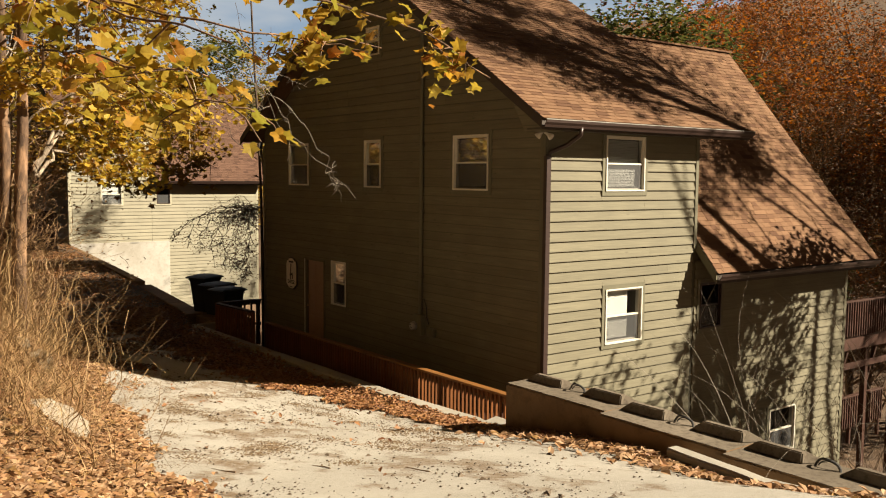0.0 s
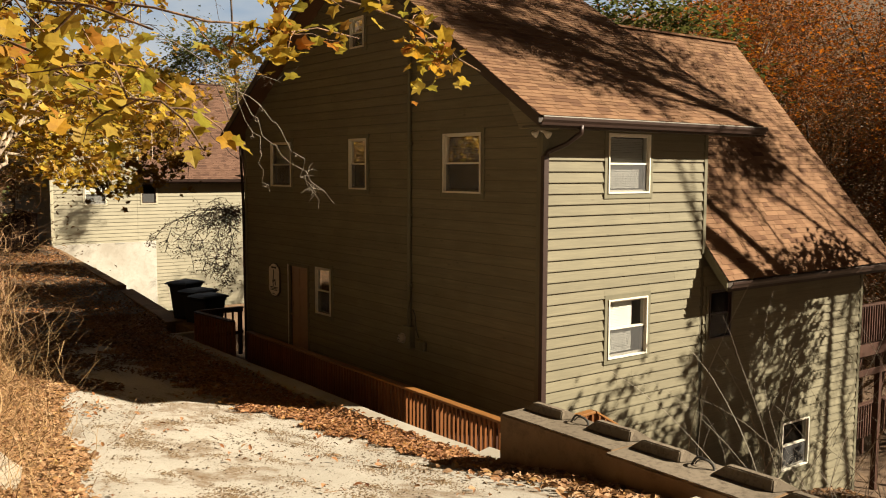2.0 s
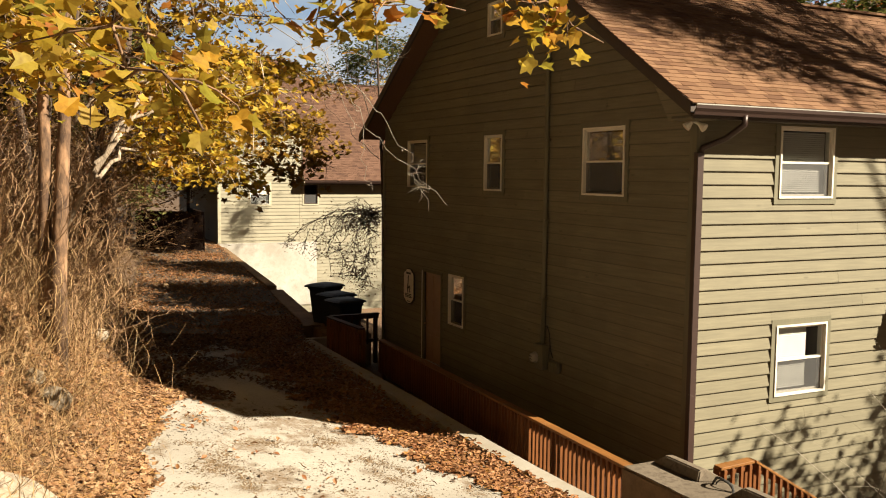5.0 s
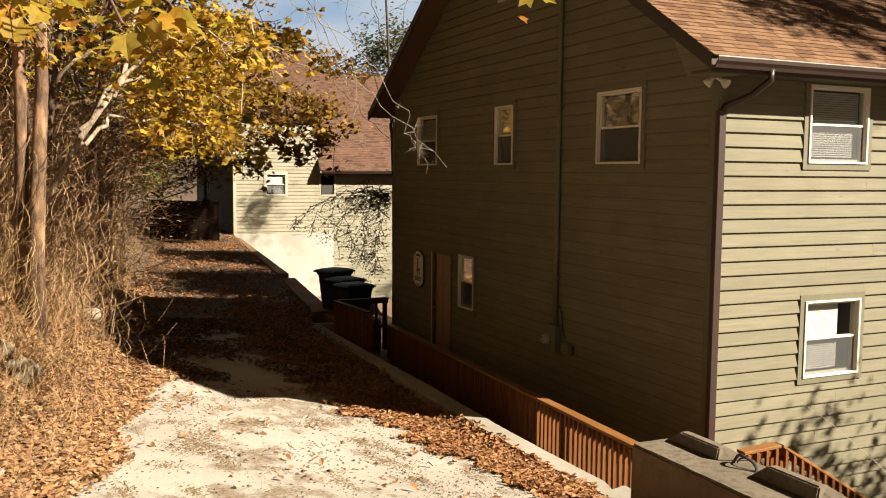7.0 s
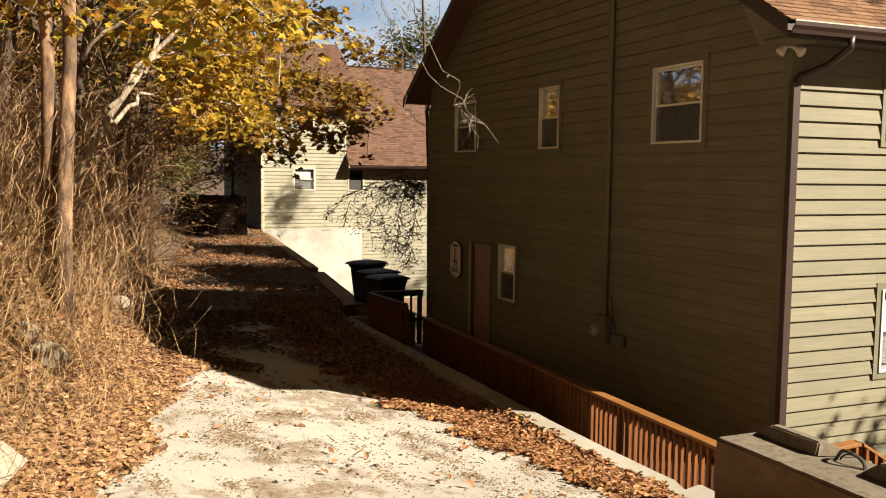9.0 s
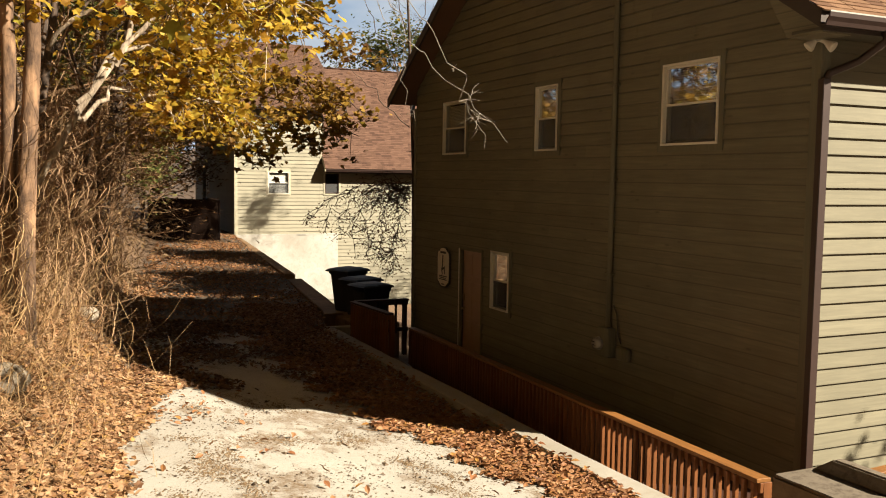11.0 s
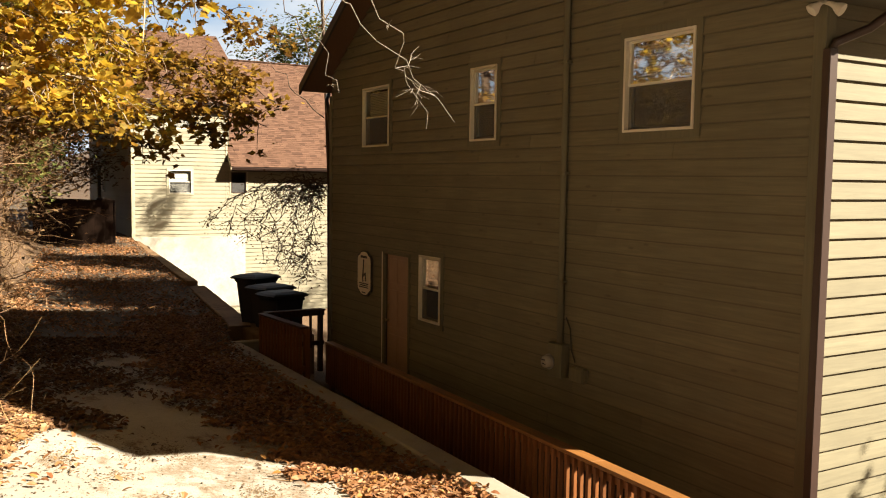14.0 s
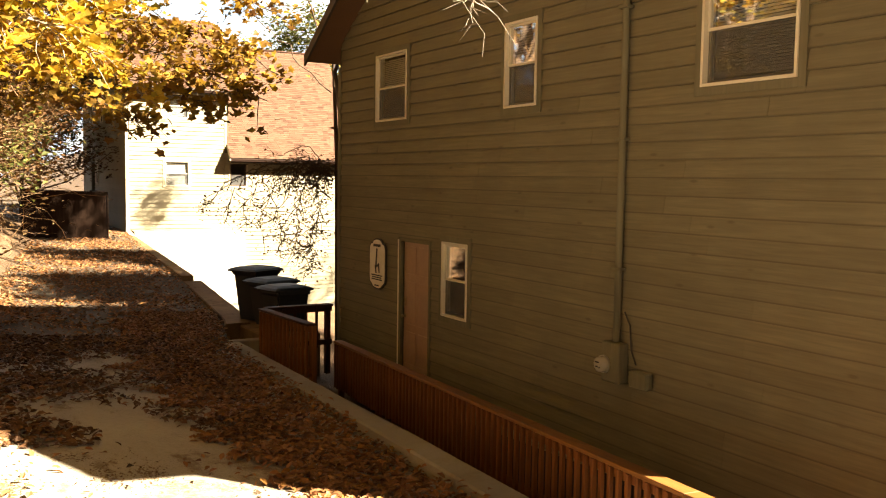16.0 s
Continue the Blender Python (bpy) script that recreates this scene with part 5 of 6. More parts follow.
bough_tree("maple_tree", "golden maple with a pale trunk leaning over the lane", (2.0, 15.1, gz(2.0, 15.1)),
           [(2.0, 15.1, gz(2.0, 15.1) - 0.2), (2.15, 15.15, 3.0), (2.32, 15.2, 3.5), (2.83, 15.4, 4.44), (3.44, 15.6, 5.34), (3.7, 15.8, 6.6), (3.7, 15.9, 9.0)], 0.062,
           [([(2.83, 15.4, 4.44), (3.29, 15.59, 5.27), (4.61, 16.53, 5.48), (5.81, 17.99, 5.38)], 900, 0.8, 0.04),
            ([(2.75, 15.37, 4.3), (3.28, 15.8, 4.76), (4.9, 16.88, 4.75), (6.21, 19.06, 4.23)], 620, 0.7, 0.04),
            ([(3.3, 15.55, 5.1), (3.9, 15.6, 6.0), (5.13, 16.52, 6.51), (6.53, 18.05, 6.42)], 1000, 0.85, 0.04),
            ([(2.4, 14.54, 5.07), (3.14, 14.07, 5.68), (4.18, 13.58, 5.67), (5.11, 12.85, 5.56)], 600, 0.9, 0.03),
            ([(2.41, 14.56, 5.48), (1.95, 13.35, 5.88), (1.99, 11.83, 5.67)], 260, 0.9, 0.03),
            ([(2.74, 14.84, 6.92), (4.15, 15.42, 7.73), (5.76, 16.07, 7.93)], 800, 1.1, 0.03),
            ([(2.62, 14.59, 6.09), (1.55, 13.79, 6.71), (0.67, 12.63, 6.5)], 300, 1.1, 0.03)],
           M_PALE, M_GOLD, 4, 0.128, None, 0.40)
bough_tree("maple_tree", "brown-leaved maple beyond the bins", (3.67, 25.27, gz(3.67, 25.27)),
           [(3.67, 25.27, gz(3.67, 25.27) - 0.2), (3.76, 25.09, 3.5), (4.28, 24.89, 6.7), (4.69, 24.86, 10.23)], 0.18,
           [([(3.97, 24.99, 5.1), (5.79, 23.92, 5.72), (7.51, 22.86, 5.28), (9.01, 22.13, 4.53)], 760, 0.7, 0.03),
            ([(4.07, 24.96, 5.63), (6.39, 25.25, 6.37), (8.3, 25.77, 6.15), (10.13, 26.1, 5.5)], 850, 0.8, 0.03),
            ([(4.28, 24.89, 6.7), (6.59, 24.93, 7.62), (8.7, 25.38, 7.52), (10.73, 25.87, 6.68)], 650, 0.9, 0.03),
            ([(3.86, 25.03, 4.46), (5.17, 23.97, 4.87), (6.89, 22.24, 4.54)], 420, 0.8, 0.03),
            ([(4.27, 24.84, 7.23), (5.6, 22.66, 8.2), (7.71, 21.07, 7.98)], 300, 0.9, 0.04),
            ([(3.97, 24.97, 5.31), (4.97, 23.26, 4.98), (5.95, 21.99, 4.44), (6.75, 21.51, 4.01)], 380, 0.45, 0.02),
            ([(4.74, 23.89, 5.51), (6.04, 22.62, 5.18), (7.11, 21.77, 4.7), (7.96, 21.54, 4.32)], 380, 0.45, 0.02),
            ([(5.79, 23.78, 6.04), (7.28, 23.25, 5.92), (8.35, 22.59, 5.6), (9.31, 22.4, 5.06)], 380, 0.5, 0.02)],
           M_BARKD, leaf_mat("bronze leaves", ((0.0, (0.201, 0.107, 0.021)), (0.4, (0.301, 0.18, 0.027)), (0.7, (0.134, 0.06, 0.021)), (1.0, (0.335, 0.241, 0.04))), 0.45), 6, 0.15)
bough_tree("bare_tree", "thin bare branches reaching over the lane", (0.57, 12.42, gz(0.57, 12.42)),
           [(0.57, 12.42, gz(0.57, 12.42) - 0.2), (0.92, 12.55, 5.07), (1.62, 12.33, 8.1), (2.23, 12.15, 11.1)], 0.11,
           [([(1.41, 12.52, 7.3), (3.24, 11.76, 6.68), (4.86, 11.26, 5.96), (5.31, 11.15, 5.64), (5.7, 11.14, 4.99), (6.1, 11.14, 4.66), (6.84, 11.14, 3.99)], -110, 0.40, 0.0065),
            ([(5.16, 11.2, 5.76), (5.76, 11.1, 5.3), (6.16, 11.04, 4.74), (6.36, 11.09, 4.38), (6.57, 11.14, 3.92)], -45, 0.30, 0.005),
            ([(5.16, 11.2, 5.76), (5.6, 11.25, 5.05), (5.74, 11.24, 4.54), (5.82, 11.23, 4.18)], -36, 0.26, 0.004),
            ([(4.86, 11.26, 5.96), (5.66, 11.48, 5.96), (6.26, 11.69, 5.81)], -40, 0.34, 0.004)],
           M_TWIGL, M_DRAB, 9)

# young trunks on the bank
for i, (x, y, h_, r_, lean_) in enumerate(((2.00, 14.0, 9, 0.105, (0.05, 0.0)), (3.35, 21.0, 8, 0.075, (0.06, 0.0)), (0.73, 15.08, 9, 0.12, (0.05, 0.0)), (2.13, 17.56, 8, 0.09, (0.12, 0.05)), (2.68, 21.06, 9, 0.10, (0.1, 0.0)), (2.39, 24.46, 10, 0.13, (0.0, 0.05)), (3.55, 29.86, 10, 0.12, (0.05, 0.0)), (-0.57, 16.55, 11, 0.14, (0.0, 0.0)), (-2.02, 12.87, 12, 0.16, (0.02, 0.0)), (-0.3, 21.13, 11, 0.14, (0.04, 0.0)), (-1.36, 8.51, 10, 0.14, (0.05, 0.0)), (4.95, 35.99, 9, 0.10, (0.05, 0.02)))):
    tree_thing("young_tree", "slender tree on the brushy bank", 40 + i, h_, r_, M_BARK if i < 3 else M_BARKD, (M_GOLD, M_DRAB, M_GOLD)[i % 3], 1, 0.17, (x, y, gz(x, y) - 0.1), limbs=9, depth=3, lean=lean_, bare_to=0.35, spread=0.30)

# slim half-bare tree at the far corner of the near house
droops = [([(10.34, 22.35, 3.0 + 0.08 * j), (10.25 - 0.16 * j, 22.4, 3.45), (10.15 - 0.30 * j, 22.5, 3.1), (10.1 - 0.33 * j, 22.55 + 0.1 * j, 2.1 + 0.10 * j), (10.05 - 0.32 * j, 22.6, 1.2 + 0.24 * j)], int(900 * 0.66 ** j) + 40, 0.50, 0.012) for j in range(7)]
bough_tree("slim_tree", "slim half-bare tree with drooping twigs at the house corner", (10.32, 22.4, gz(10.32, 22.4)),
           [(10.52, 22.4, gz(10.52, 22.4) - 0.3), (10.50, 22.4, 1.5), (10.48, 22.4, 3.6), (10.38, 22.4, 6.0), (10.27, 22.45, 8.4), (10.2, 22.55, 11.5)], 0.05,
           droops + [([(10.35, 22.35, 3.0), (9.9, 22.35, 3.5), (9.2, 22.35, 3.40), (8.65, 22.4, 3.2), (8.25, 22.45, 2.95)], -60, 0.6, 0.016),
                     ([(10.35, 22.35, 2.8), (9.8, 22.45, 3.2), (9.3, 22.5, 2.95), (8.7, 22.55, 2.75)], -50, 0.55, 0.012),
                     ([(10.33, 22.4, 3.3), (9.8, 22.25, 3.75), (9.3, 22.25, 3.55), (8.8, 22.25, 3.5)], -40, 0.5, 0.010),
                     ([(10.3, 22.4, 5.6), (9.8, 22.45, 6.6), (9.4, 22.55, 7.4), (9.2, 22.65, 8.4)], -60, 0.8, 0.014),
                     ([(10.3, 22.4, 6.0), (10.8, 22.65, 6.9), (11.2, 22.95, 7.8)], -50, 0.8, 0.014),
                     ([(10.28, 22.4, 7.0), (9.9, 22.35, 8.0), (9.7, 22.35, 9.2)], -50, 0.8, 0.012),
                     ([(10.29, 22.4, 6.6), (10.7, 22.35, 7.4), (10.8, 22.35, 8.6)], -40, 0.8, 0.011),
                     ([(10.3, 22.4, 4.8), (9.7, 22.65, 5.5), (9.2, 22.85, 6.0), (8.7, 22.95, 6.7)], -60, 0.7, 0.012)],
           M_BARKD, M_DRAB, 77, 0.058, SIMPLE)

# woods behind: a few trees, copied
FAR = dict(far=True, shape=FOLDED, depth=3)
protos = [tree_thing("woodland_tree", "autumn tree with rust-orange leaves on the hillside", 101, 12, 0.17, M_BARKD, M_RUST, 8, 0.19, (44, 30, gz(44, 30) - 0.2), limbs=13, spread=0.6, bare_to=0.2, **FAR),
          tree_thing("woodland_tree", "nearly bare grey-brown tree on the hillside", 102, 13, 0.16, M_BARKD, M_DRAB, 1, 0.20, (40, 18, gz(40, 18) - 0.2), limbs=14, spread=0.5, bare_to=0.15, **FAR),
          tree_thing("woodland_tree", "golden brown tree on the hillside", 103, 11, 0.15, M_BARKD, M_GOLD, 3, 0.32, (-9, 30, gz(-9, 30) - 0.2), limbs=12, spread=0.55, bare_to=0.2, **FAR),
          tree_thing("woodland_tree", "green ivy-grown tree behind the roofs", 104, 13, 0.2, M_BARKD, M_GREEN, 5, 0.30, (26.4, 19.6, gz(26.4, 19.6) - 0.2), limbs=13, spread=0.45, bare_to=0.2, **FAR)]
brushy = tree_thing("brushy_tree", "half-bare brushy tree with small brown leaves behind the wing", 105, 13, 0.14, M_BARKD, M_DRAB, 8, 0.12, (33.5, 17.5, gz(33.5, 17.5) - 0.2), limbs=18, spread=0.6, bare_to=0.05, **FAR)
rng = np.random.default_rng(21)
spots = []
for i in range(48):                      # hillside past the house
    a = radians(rng.uniform(46, 80))
    r = rng.uniform(36, 80)
    spots.append((-1 + r * math.sin(a), r * math.cos(a), (0, 0, 1, 0, 0)[i % 5]))
for i in range(24):                      # head of the lane
    a = radians(rng.uniform(-22, 8))
    r = rng.uniform(22, 60)
    spots.append((0 + r * math.sin(a), 6 + r * math.cos(a), (2, 1, 1, 2)[i % 4]))
for i in range(14):                      # wooded bank beside and behind the lane
    spots.append((rng.uniform(-26, -5), rng.uniform(-22, 34), (2, 1, 0, 2)[i % 4]))
for i in range(6):
    spots.append((rng.uniform(-6, 26), rng.uniform(-34, -16), (1, 2, 0)[i % 3]))
for i in range(8):
    spots.append((rng.uniform(24, 40), rng.uniform(58, 80), (1, 3, 2)[i % 3]))
for x, y, k in spots:
    if 8 < x < 28 and 18 < y < 64 or 49 < x + y < 60 and x < 44 or left_x(y) - 1.0 < x < kerb_x(y) + 1:
        continue
    s = rng.uniform(0.8, 1.35)
    copy_thing(protos[k], pose(x, y, gz(x, y) - 0.3, 0, 0, rng.uniform(0, 360)) @ Matrix.Scale(s, 4))
for x, y, s in ((23.6, 22.2, 0.95), (26.0, 23.6, 1.0), (24.6, 24.4, 1.05), (27.6, 24.6, 0.95)):
    copy_thing(protos[3], pose(x, y, gz(x, y) - 0.3, 0, 0, x * 57) @ Matrix.Scale(s, 4))
for x, y, s in ((27.5, 18.5, 0.75), (29.0, 16.5, 0.7), (27.0, 15.5, 0.62), (30.5, 18.6, 0.8), (31.5, 15.6, 0.75), (28.6, 13.6, 0.62), (32.5, 13.2, 0.7), (30.2, 12.2, 0.6), (25.6, 17.6, 0.6)):
    copy_thing(brushy, pose(x, y, gz(x, y) - 0.3, 0, 0, x * 71) @ Matrix.Scale(s * 1.2, 4))
# tall trees below the house, whose shade falls on its boards and roof
for i, (x, y, h_, r_, bare, per, wig, reach, limbs_) in enumerate((
        (20.28, 4.4, 25, 0.34, 0.55, 8, 0.02, 0.13, 18), (21.5, 3.9, 20, 0.22, 0.66, 0, 0.02, 0.12, 12), (25.91, 5.2, 21, 0.11, 0.45, 1, 0.10, 0.24, 7),
        (28.08, 3.5, 21, 0.12, 0.35, 3, 0.08, 0.2, 7), (28.9, 5.0, 16, 0.10, 0.35, 4, 0.10, 0.26, 6), (20.9, 4.3, 8.5, 0.12, 0.3, 5, 0.10, 0.30, 15),
        (24.1, 4.3, 14, 0.06, 0.5, 0, 0.06, 0.14, 6), (24.6, 5.4, 20, 0.12, 0.66, 7, 0.05, 0.16, 12), (23.7, 5.6, 15.5, 0.15, 0.42, 0, 0.08, 0.34, 8), (22.1, 4.6, 8.8, 0.10, 0.3, 2, 0.10, 0.28, 12), (24.7, 4.0, 13, 0.05, 0.5, 0, 0.08, 0.14, 5),
        (17.7, 4.2, 6.6, 0.05, 0.5, 1, 0.10, 0.30, 9), (18.9, 4.0, 7.0, 0.05, 0.5, 1, 0.10, 0.26, 7), (16.3, 3.8, 5.9, 0.04, 0.5, 1, 0.10, 0.30, 8))):
    tree_thing("bare_tree", "tall bare tree on the slope below the house", 130 + i, h_, r_, M_BARKD, M_DRAB, per, 0.2, (x, y, gz(x, y) - 0.2), limbs=limbs_, depth=3, bare_to=bare, shape=FOLDED, wig=wig, reach=reach)
# unseen leafy crowns added behind the house to shade far deck and wall
for i, (x, y, top, bare, per, reach) in enumerate(((19.6, 32.1, 15.8, 0.76, 9, 0.15), (23.4, 34.8, 13.6, 0.90, 1, 0.06))):
    tree_thing("bare_tree", "unseen slim tree added behind the house to cast shade", 190 + i, top - gz(x, y), 0.07, M_BARKD, M_DRAB, per, 0.2, (x, y, gz(x, y) - 0.2), limbs=13 if per > 4 else 5, depth=3, bare_to=bare, shape=FOLDED, wig=0.01, reach=reach)
# half-bare unseen trees added between the two houses to shade the upper lane
for i, (x, y, h_) in enumerate(((15.2, 25.0, 9.0), (16.6, 26.2, 9.5), (17.4, 23.6, 10.0), (17.8, 27.4, 9.5), (15.0, 22.8, 8.5), (18.6, 28.6, 16.0))):
    tree_thing("bare_tree", "half-bare tree added between the houses to shade the lane", 150 + i, h_, 0.15, M_BARKD, M_DRAB, 5, 0.28, (x, y, gz(x, y) - 0.2), limbs=14, depth=3, bare_to=0.52, reach=0.45 if h_ < 12 else 0.2, shape=FOLDED)
# dark thicket at the head of the lane, and a tall bare tree against the sky
for i, (x, y, h_) in enumerate(((5.55, 46.17, 8), (3.82, 35.7, 6.5), (2.55, 33.07, 7), (4.05, 38.76, 6), (5.76, 48.86, 10), (8.19, 51.87, 11), (1.04, 35.98, 8), (4.07, 48.6, 9), (6.25, 51.57, 9), (7.7, 54.67, 9), (2.75, 43.26, 8), (2.04, 39.09, 8), (9.04, 59.21, 10), (5.03, 40.71, 6))):
    tree_thing("thicket_tree", "dark leafy thicket tree at the head of the lane", 170 + i, h_, 0.12, M_BARKD, (M_DRAB, M_DRAB, M_GREEN)[i % 3], 7, 0.22, (x, y, gz(x, y) - 0.2), limbs=15, depth=3, bare_to=0.05, shape=FOLDED)


# darker litter tone: shade over the concrete is put into the leaf colour
M_LITTER_SHADE = leaf_mat("shade-darkened fallen leaves", ((0.0, (0.095, 0.042, 0.018)), (0.3, (0.140, 0.068, 0.031)), (0.55, (0.062, 0.026, 0.012)), (0.8, (0.165, 0.088, 0.041)), (1.0, (0.040, 0.018, 0.009))), 0.12)

# ---- brush, straw and fallen leaves ----
def stems(name, label, n, pick, height, curl, width, mat, seed, seg=5, tilt=0.9):
    rng = np.random.default_rng(seed)
    s = Soup()
    xy = pick(rng, n)
    z = ground_z(xy[:, 0], xy[:, 1])
    for i in range(n):
        p = np.array((xy[i, 0], xy[i, 1], z[i] - 0.05))
        h_ = height * rng.uniform(0.4, 1.3)
        d = np.array((rng.normal() * tilt, rng.normal() * tilt, 1.0))
        arch = rng.normal(size=3) * curl * 0.7
        side = rng.normal(size=3)
        side[2] = 0
        side /= np.linalg.norm(side) + 1e-6
        w = width * rng.uniform(0.6, 1.5)
        vs = []
        for k in range(seg + 1):
            vs.append(p - side * w * (1 - 0.8 * k / seg))
            vs.append(p + side * w * (1 - 0.8 * k / seg))
            d = d + np.cross(arch, d) + rng.normal(size=3) * curl * 0.5 + np.array((0, 0, -curl * 1.5 * k / seg))
            d /= np.linalg.norm(d)
            p = p + d * h_ / seg
        s.add(vs, [(2 * k, 2 * k + 1, 2 * k + 3, 2 * k + 2) for k in range(seg)])
    return tagged(link(name, s.mesh(name, mat)), label, name.replace("_", " "), kind="stuff")


def bank_pick(y0, y1, d0, d1):
    def pick(rng, n):
        y = rng.uniform(y0, y1, n)
        d = d0 + (d1 - d0) * rng.uniform(0, 1, n) ** 1.3
        d = d + 0.18 * np.sin(y * 1.7) * np.sin(y * 0.63 + 1) + np.abs(rng.normal(size=n)) * -0.10
        return np.stack([left_x(y) - d, y], -1)
    return pick


stems("dry_grass", "dry straw-coloured grass and weeds on the bank", 10000, bank_pick(6, 30, 0.45, 4.0), 0.30, 0.5, 0.0024, M_STRAW, 31, 5, 1.9)
stems("brush", "tangle of dead vines and brushwood on the bank", 420, bank_pick(14.5, 36, 0.9, 5.5), 1.4, 0.5, 0.0045, M_TWIG, 32, 8, 1.5)
stems("brush", "tangle of pale dead vines on the bank", 650, bank_pick(9.0, 32, 0.6, 4.0), 0.6, 0.5, 0.0026, M_STRAW, 33, 9, 1.8)


def tangle(name, label, n, y0, y1, d0, d1, top, mat, width, seed):
    """Vines that wander through the air over the bank."""
    rng = np.random.default_rng(seed)
    s = Soup()
    for i in range(n):
        y = rng.uniform(y0, y1)
        x = float(left_x(y)) - rng.uniform(d0, d1)
        p = np.array((x, y, gz(x, y) + rng.uniform(0, top) * rng.uniform(0.3, 1)))
        d = rng.normal(size=3)
        d /= np.linalg.norm(d)
        d[2] *= 0.4
        bend = rng.normal(size=3) * 0.20
        w = width * rng.uniform(0.5, 1.6)
        vs = []
        for k in range(13):
            side = np.cross(d, (0.3, 0.2, 1.0))
            side /= np.linalg.norm(side) + 1e-6
            vs += [p - side * w, p + side * w]
            d = d + np.cross(bend, d) + rng.normal(size=3) * 0.16 + np.array((0, 0, -0.03))
            d /= np.linalg.norm(d)
            p = p + d * 0.15
            g = gz(p[0], p[1])
            if p[2] < g + 0.02:
                p[2], d[2] = g + 0.02, abs(d[2])
        s.add(vs, [(2 * k, 2 * k + 1, 2 * k + 3, 2 * k + 2) for k in range(12)])
    return tagged(link(name, s.mesh(name, mat)), label, "brush", kind="stuff")


tangle("vines", "matted pale vines over the bank", 4200, 12.0, 32, 0.5, 3.6, 1.6, M_STRAW, 0.0030, 61)
tangle("vines", "low dry vines matted over the leafy bank", 3600, 6.0, 13.0, 0.4, 3.5, 0.36, M_STRAW, 0.0024, 63)
tangle("vines", "dark tangled vines among the trunks", 7600, 13.5, 34, 0.6, 4.5, 3.3, M_TWIG, 0.0042, 62)


for i in range(15):
    y = 16.5 + i * 1.15
    x = float(left_x(y)) - (0.9, 1.6, 1.2, 2.1)[i % 4]
    tree_thing("shrub", "leafless tangled brown shrub on the bank", 210 + i, (2.4 if i < 4 else 3.6) + 0.9 * abs(math.sin(i * 2.1)), 0.026, M_TWIG, (M_DRY, M_DRAB)[i % 2], 0 if i % 3 == 0 else 1, 0.08, (x, y, gz(x, y) - 0.1), "shrub", limbs=15, depth=3, bare_to=0.03, wig=0.16, reach=0.62, droop=0.5, far=True)


def brush_pick(rng, n):
    return np.stack([rng.uniform(7.8, 11.0, n), rng.uniform(0.3, 5.6, n)], -1)


stems("brush", "thin bare stalks below the block wall", 230, brush_pick, 2.9, 0.09, 0.0038, M_TWIGL, 34, 9, 0.32)


def litter(name, label, n, pick, size, seed, lift=0.015, shape=SIMPLE, pile=0.0, mat=None):
    rng = np.random.default_rng(seed)
    xy = pick(rng, n)
    x, y = xy[:, 0], xy[:, 1]
    z = np.where((x > left_x(y) - 0.1) & (x < kerb_x(y)), road_z(x, y) + np.where(y + 0.15 * (x - 5.8) < 21.7, 0.03, 0.01), ground_z(x, y))
    z = z + lift + rng.uniform(0, 0.035, len(x)) + pile * rng.uniform(0, 1, len(x)) * np.clip(1 - (kerb_x(y) - x) / 0.5, 0, 1) * (x < kerb_x(y)) * np.clip((y - 8.6) / 3.0, 0.12, 1)
    turns = random_turns(rng, len(x), 0.35)
    sz = size * rng.uniform(0.5, 1.3, len(x))
    s = Soup()
    s.stamp(shape[0], shape[1], np.concatenate([turns * sz[:, None, None], np.stack([x, y, z], -1)[:, :, None]], 2))
    return tagged(link(name, s.mesh(name, mat or M_LITTER)), label, "fallen leaves", kind="stuff")


litter("fallen_leaves", "deep fallen golden-brown leaves on the bank", 26000, bank_pick(3.5, 16.0, -0.25, 2.6), 0.074, 51)
litter("fallen_leaves", "lobed tan leaves lying on the bank", 17000, bank_pick(3.5, 16.5, -0.30, 2.4), 0.078, 59, lift=0.02, shape=LOBED)
litter("fallen_leaves", "deep fallen brown leaves on the bank", 9000, bank_pick(15, 32, -0.3, 4.0), 0.11, 56)


def kerb_side(rng, n):
    y = rng.uniform(7.6, 26.0, n)
    wide = np.interp(y, (7.4, 9.5, 11.7, 13.8, 18.4, 26), (0.5, 0.8, 1.15, 1.5, 1.8, 2.0)) * (1 + 0.25 * np.sin(y * 2.3) * np.sin(y * 5.1 + 1))
    k = wide * rng.uniform(0, 1, n) ** 0.75 + np.abs(rng.normal(size=n)) * 0.08
    return np.stack([kerb_x(y) - 0.03 - k, y], -1)


litter("fallen_leaves", "drift of brown leaves against the kerb", 21000, kerb_side, 0.088, 52, pile=0.16, mat=M_LITTER_RED)


def over_road(rng, n):
    y = rng.uniform(1, 48, n)
    f = rng.uniform(0, 1, n)
    keep = noise_field(left_x(y) + f * (kerb_x(y) - left_x(y)), y) > rng.uniform(-0.1, 0.9, n)
    y, f = y[keep], f[keep]
    return np.stack([left_x(y) + f * (kerb_x(y) - left_x(y)), y], -1)


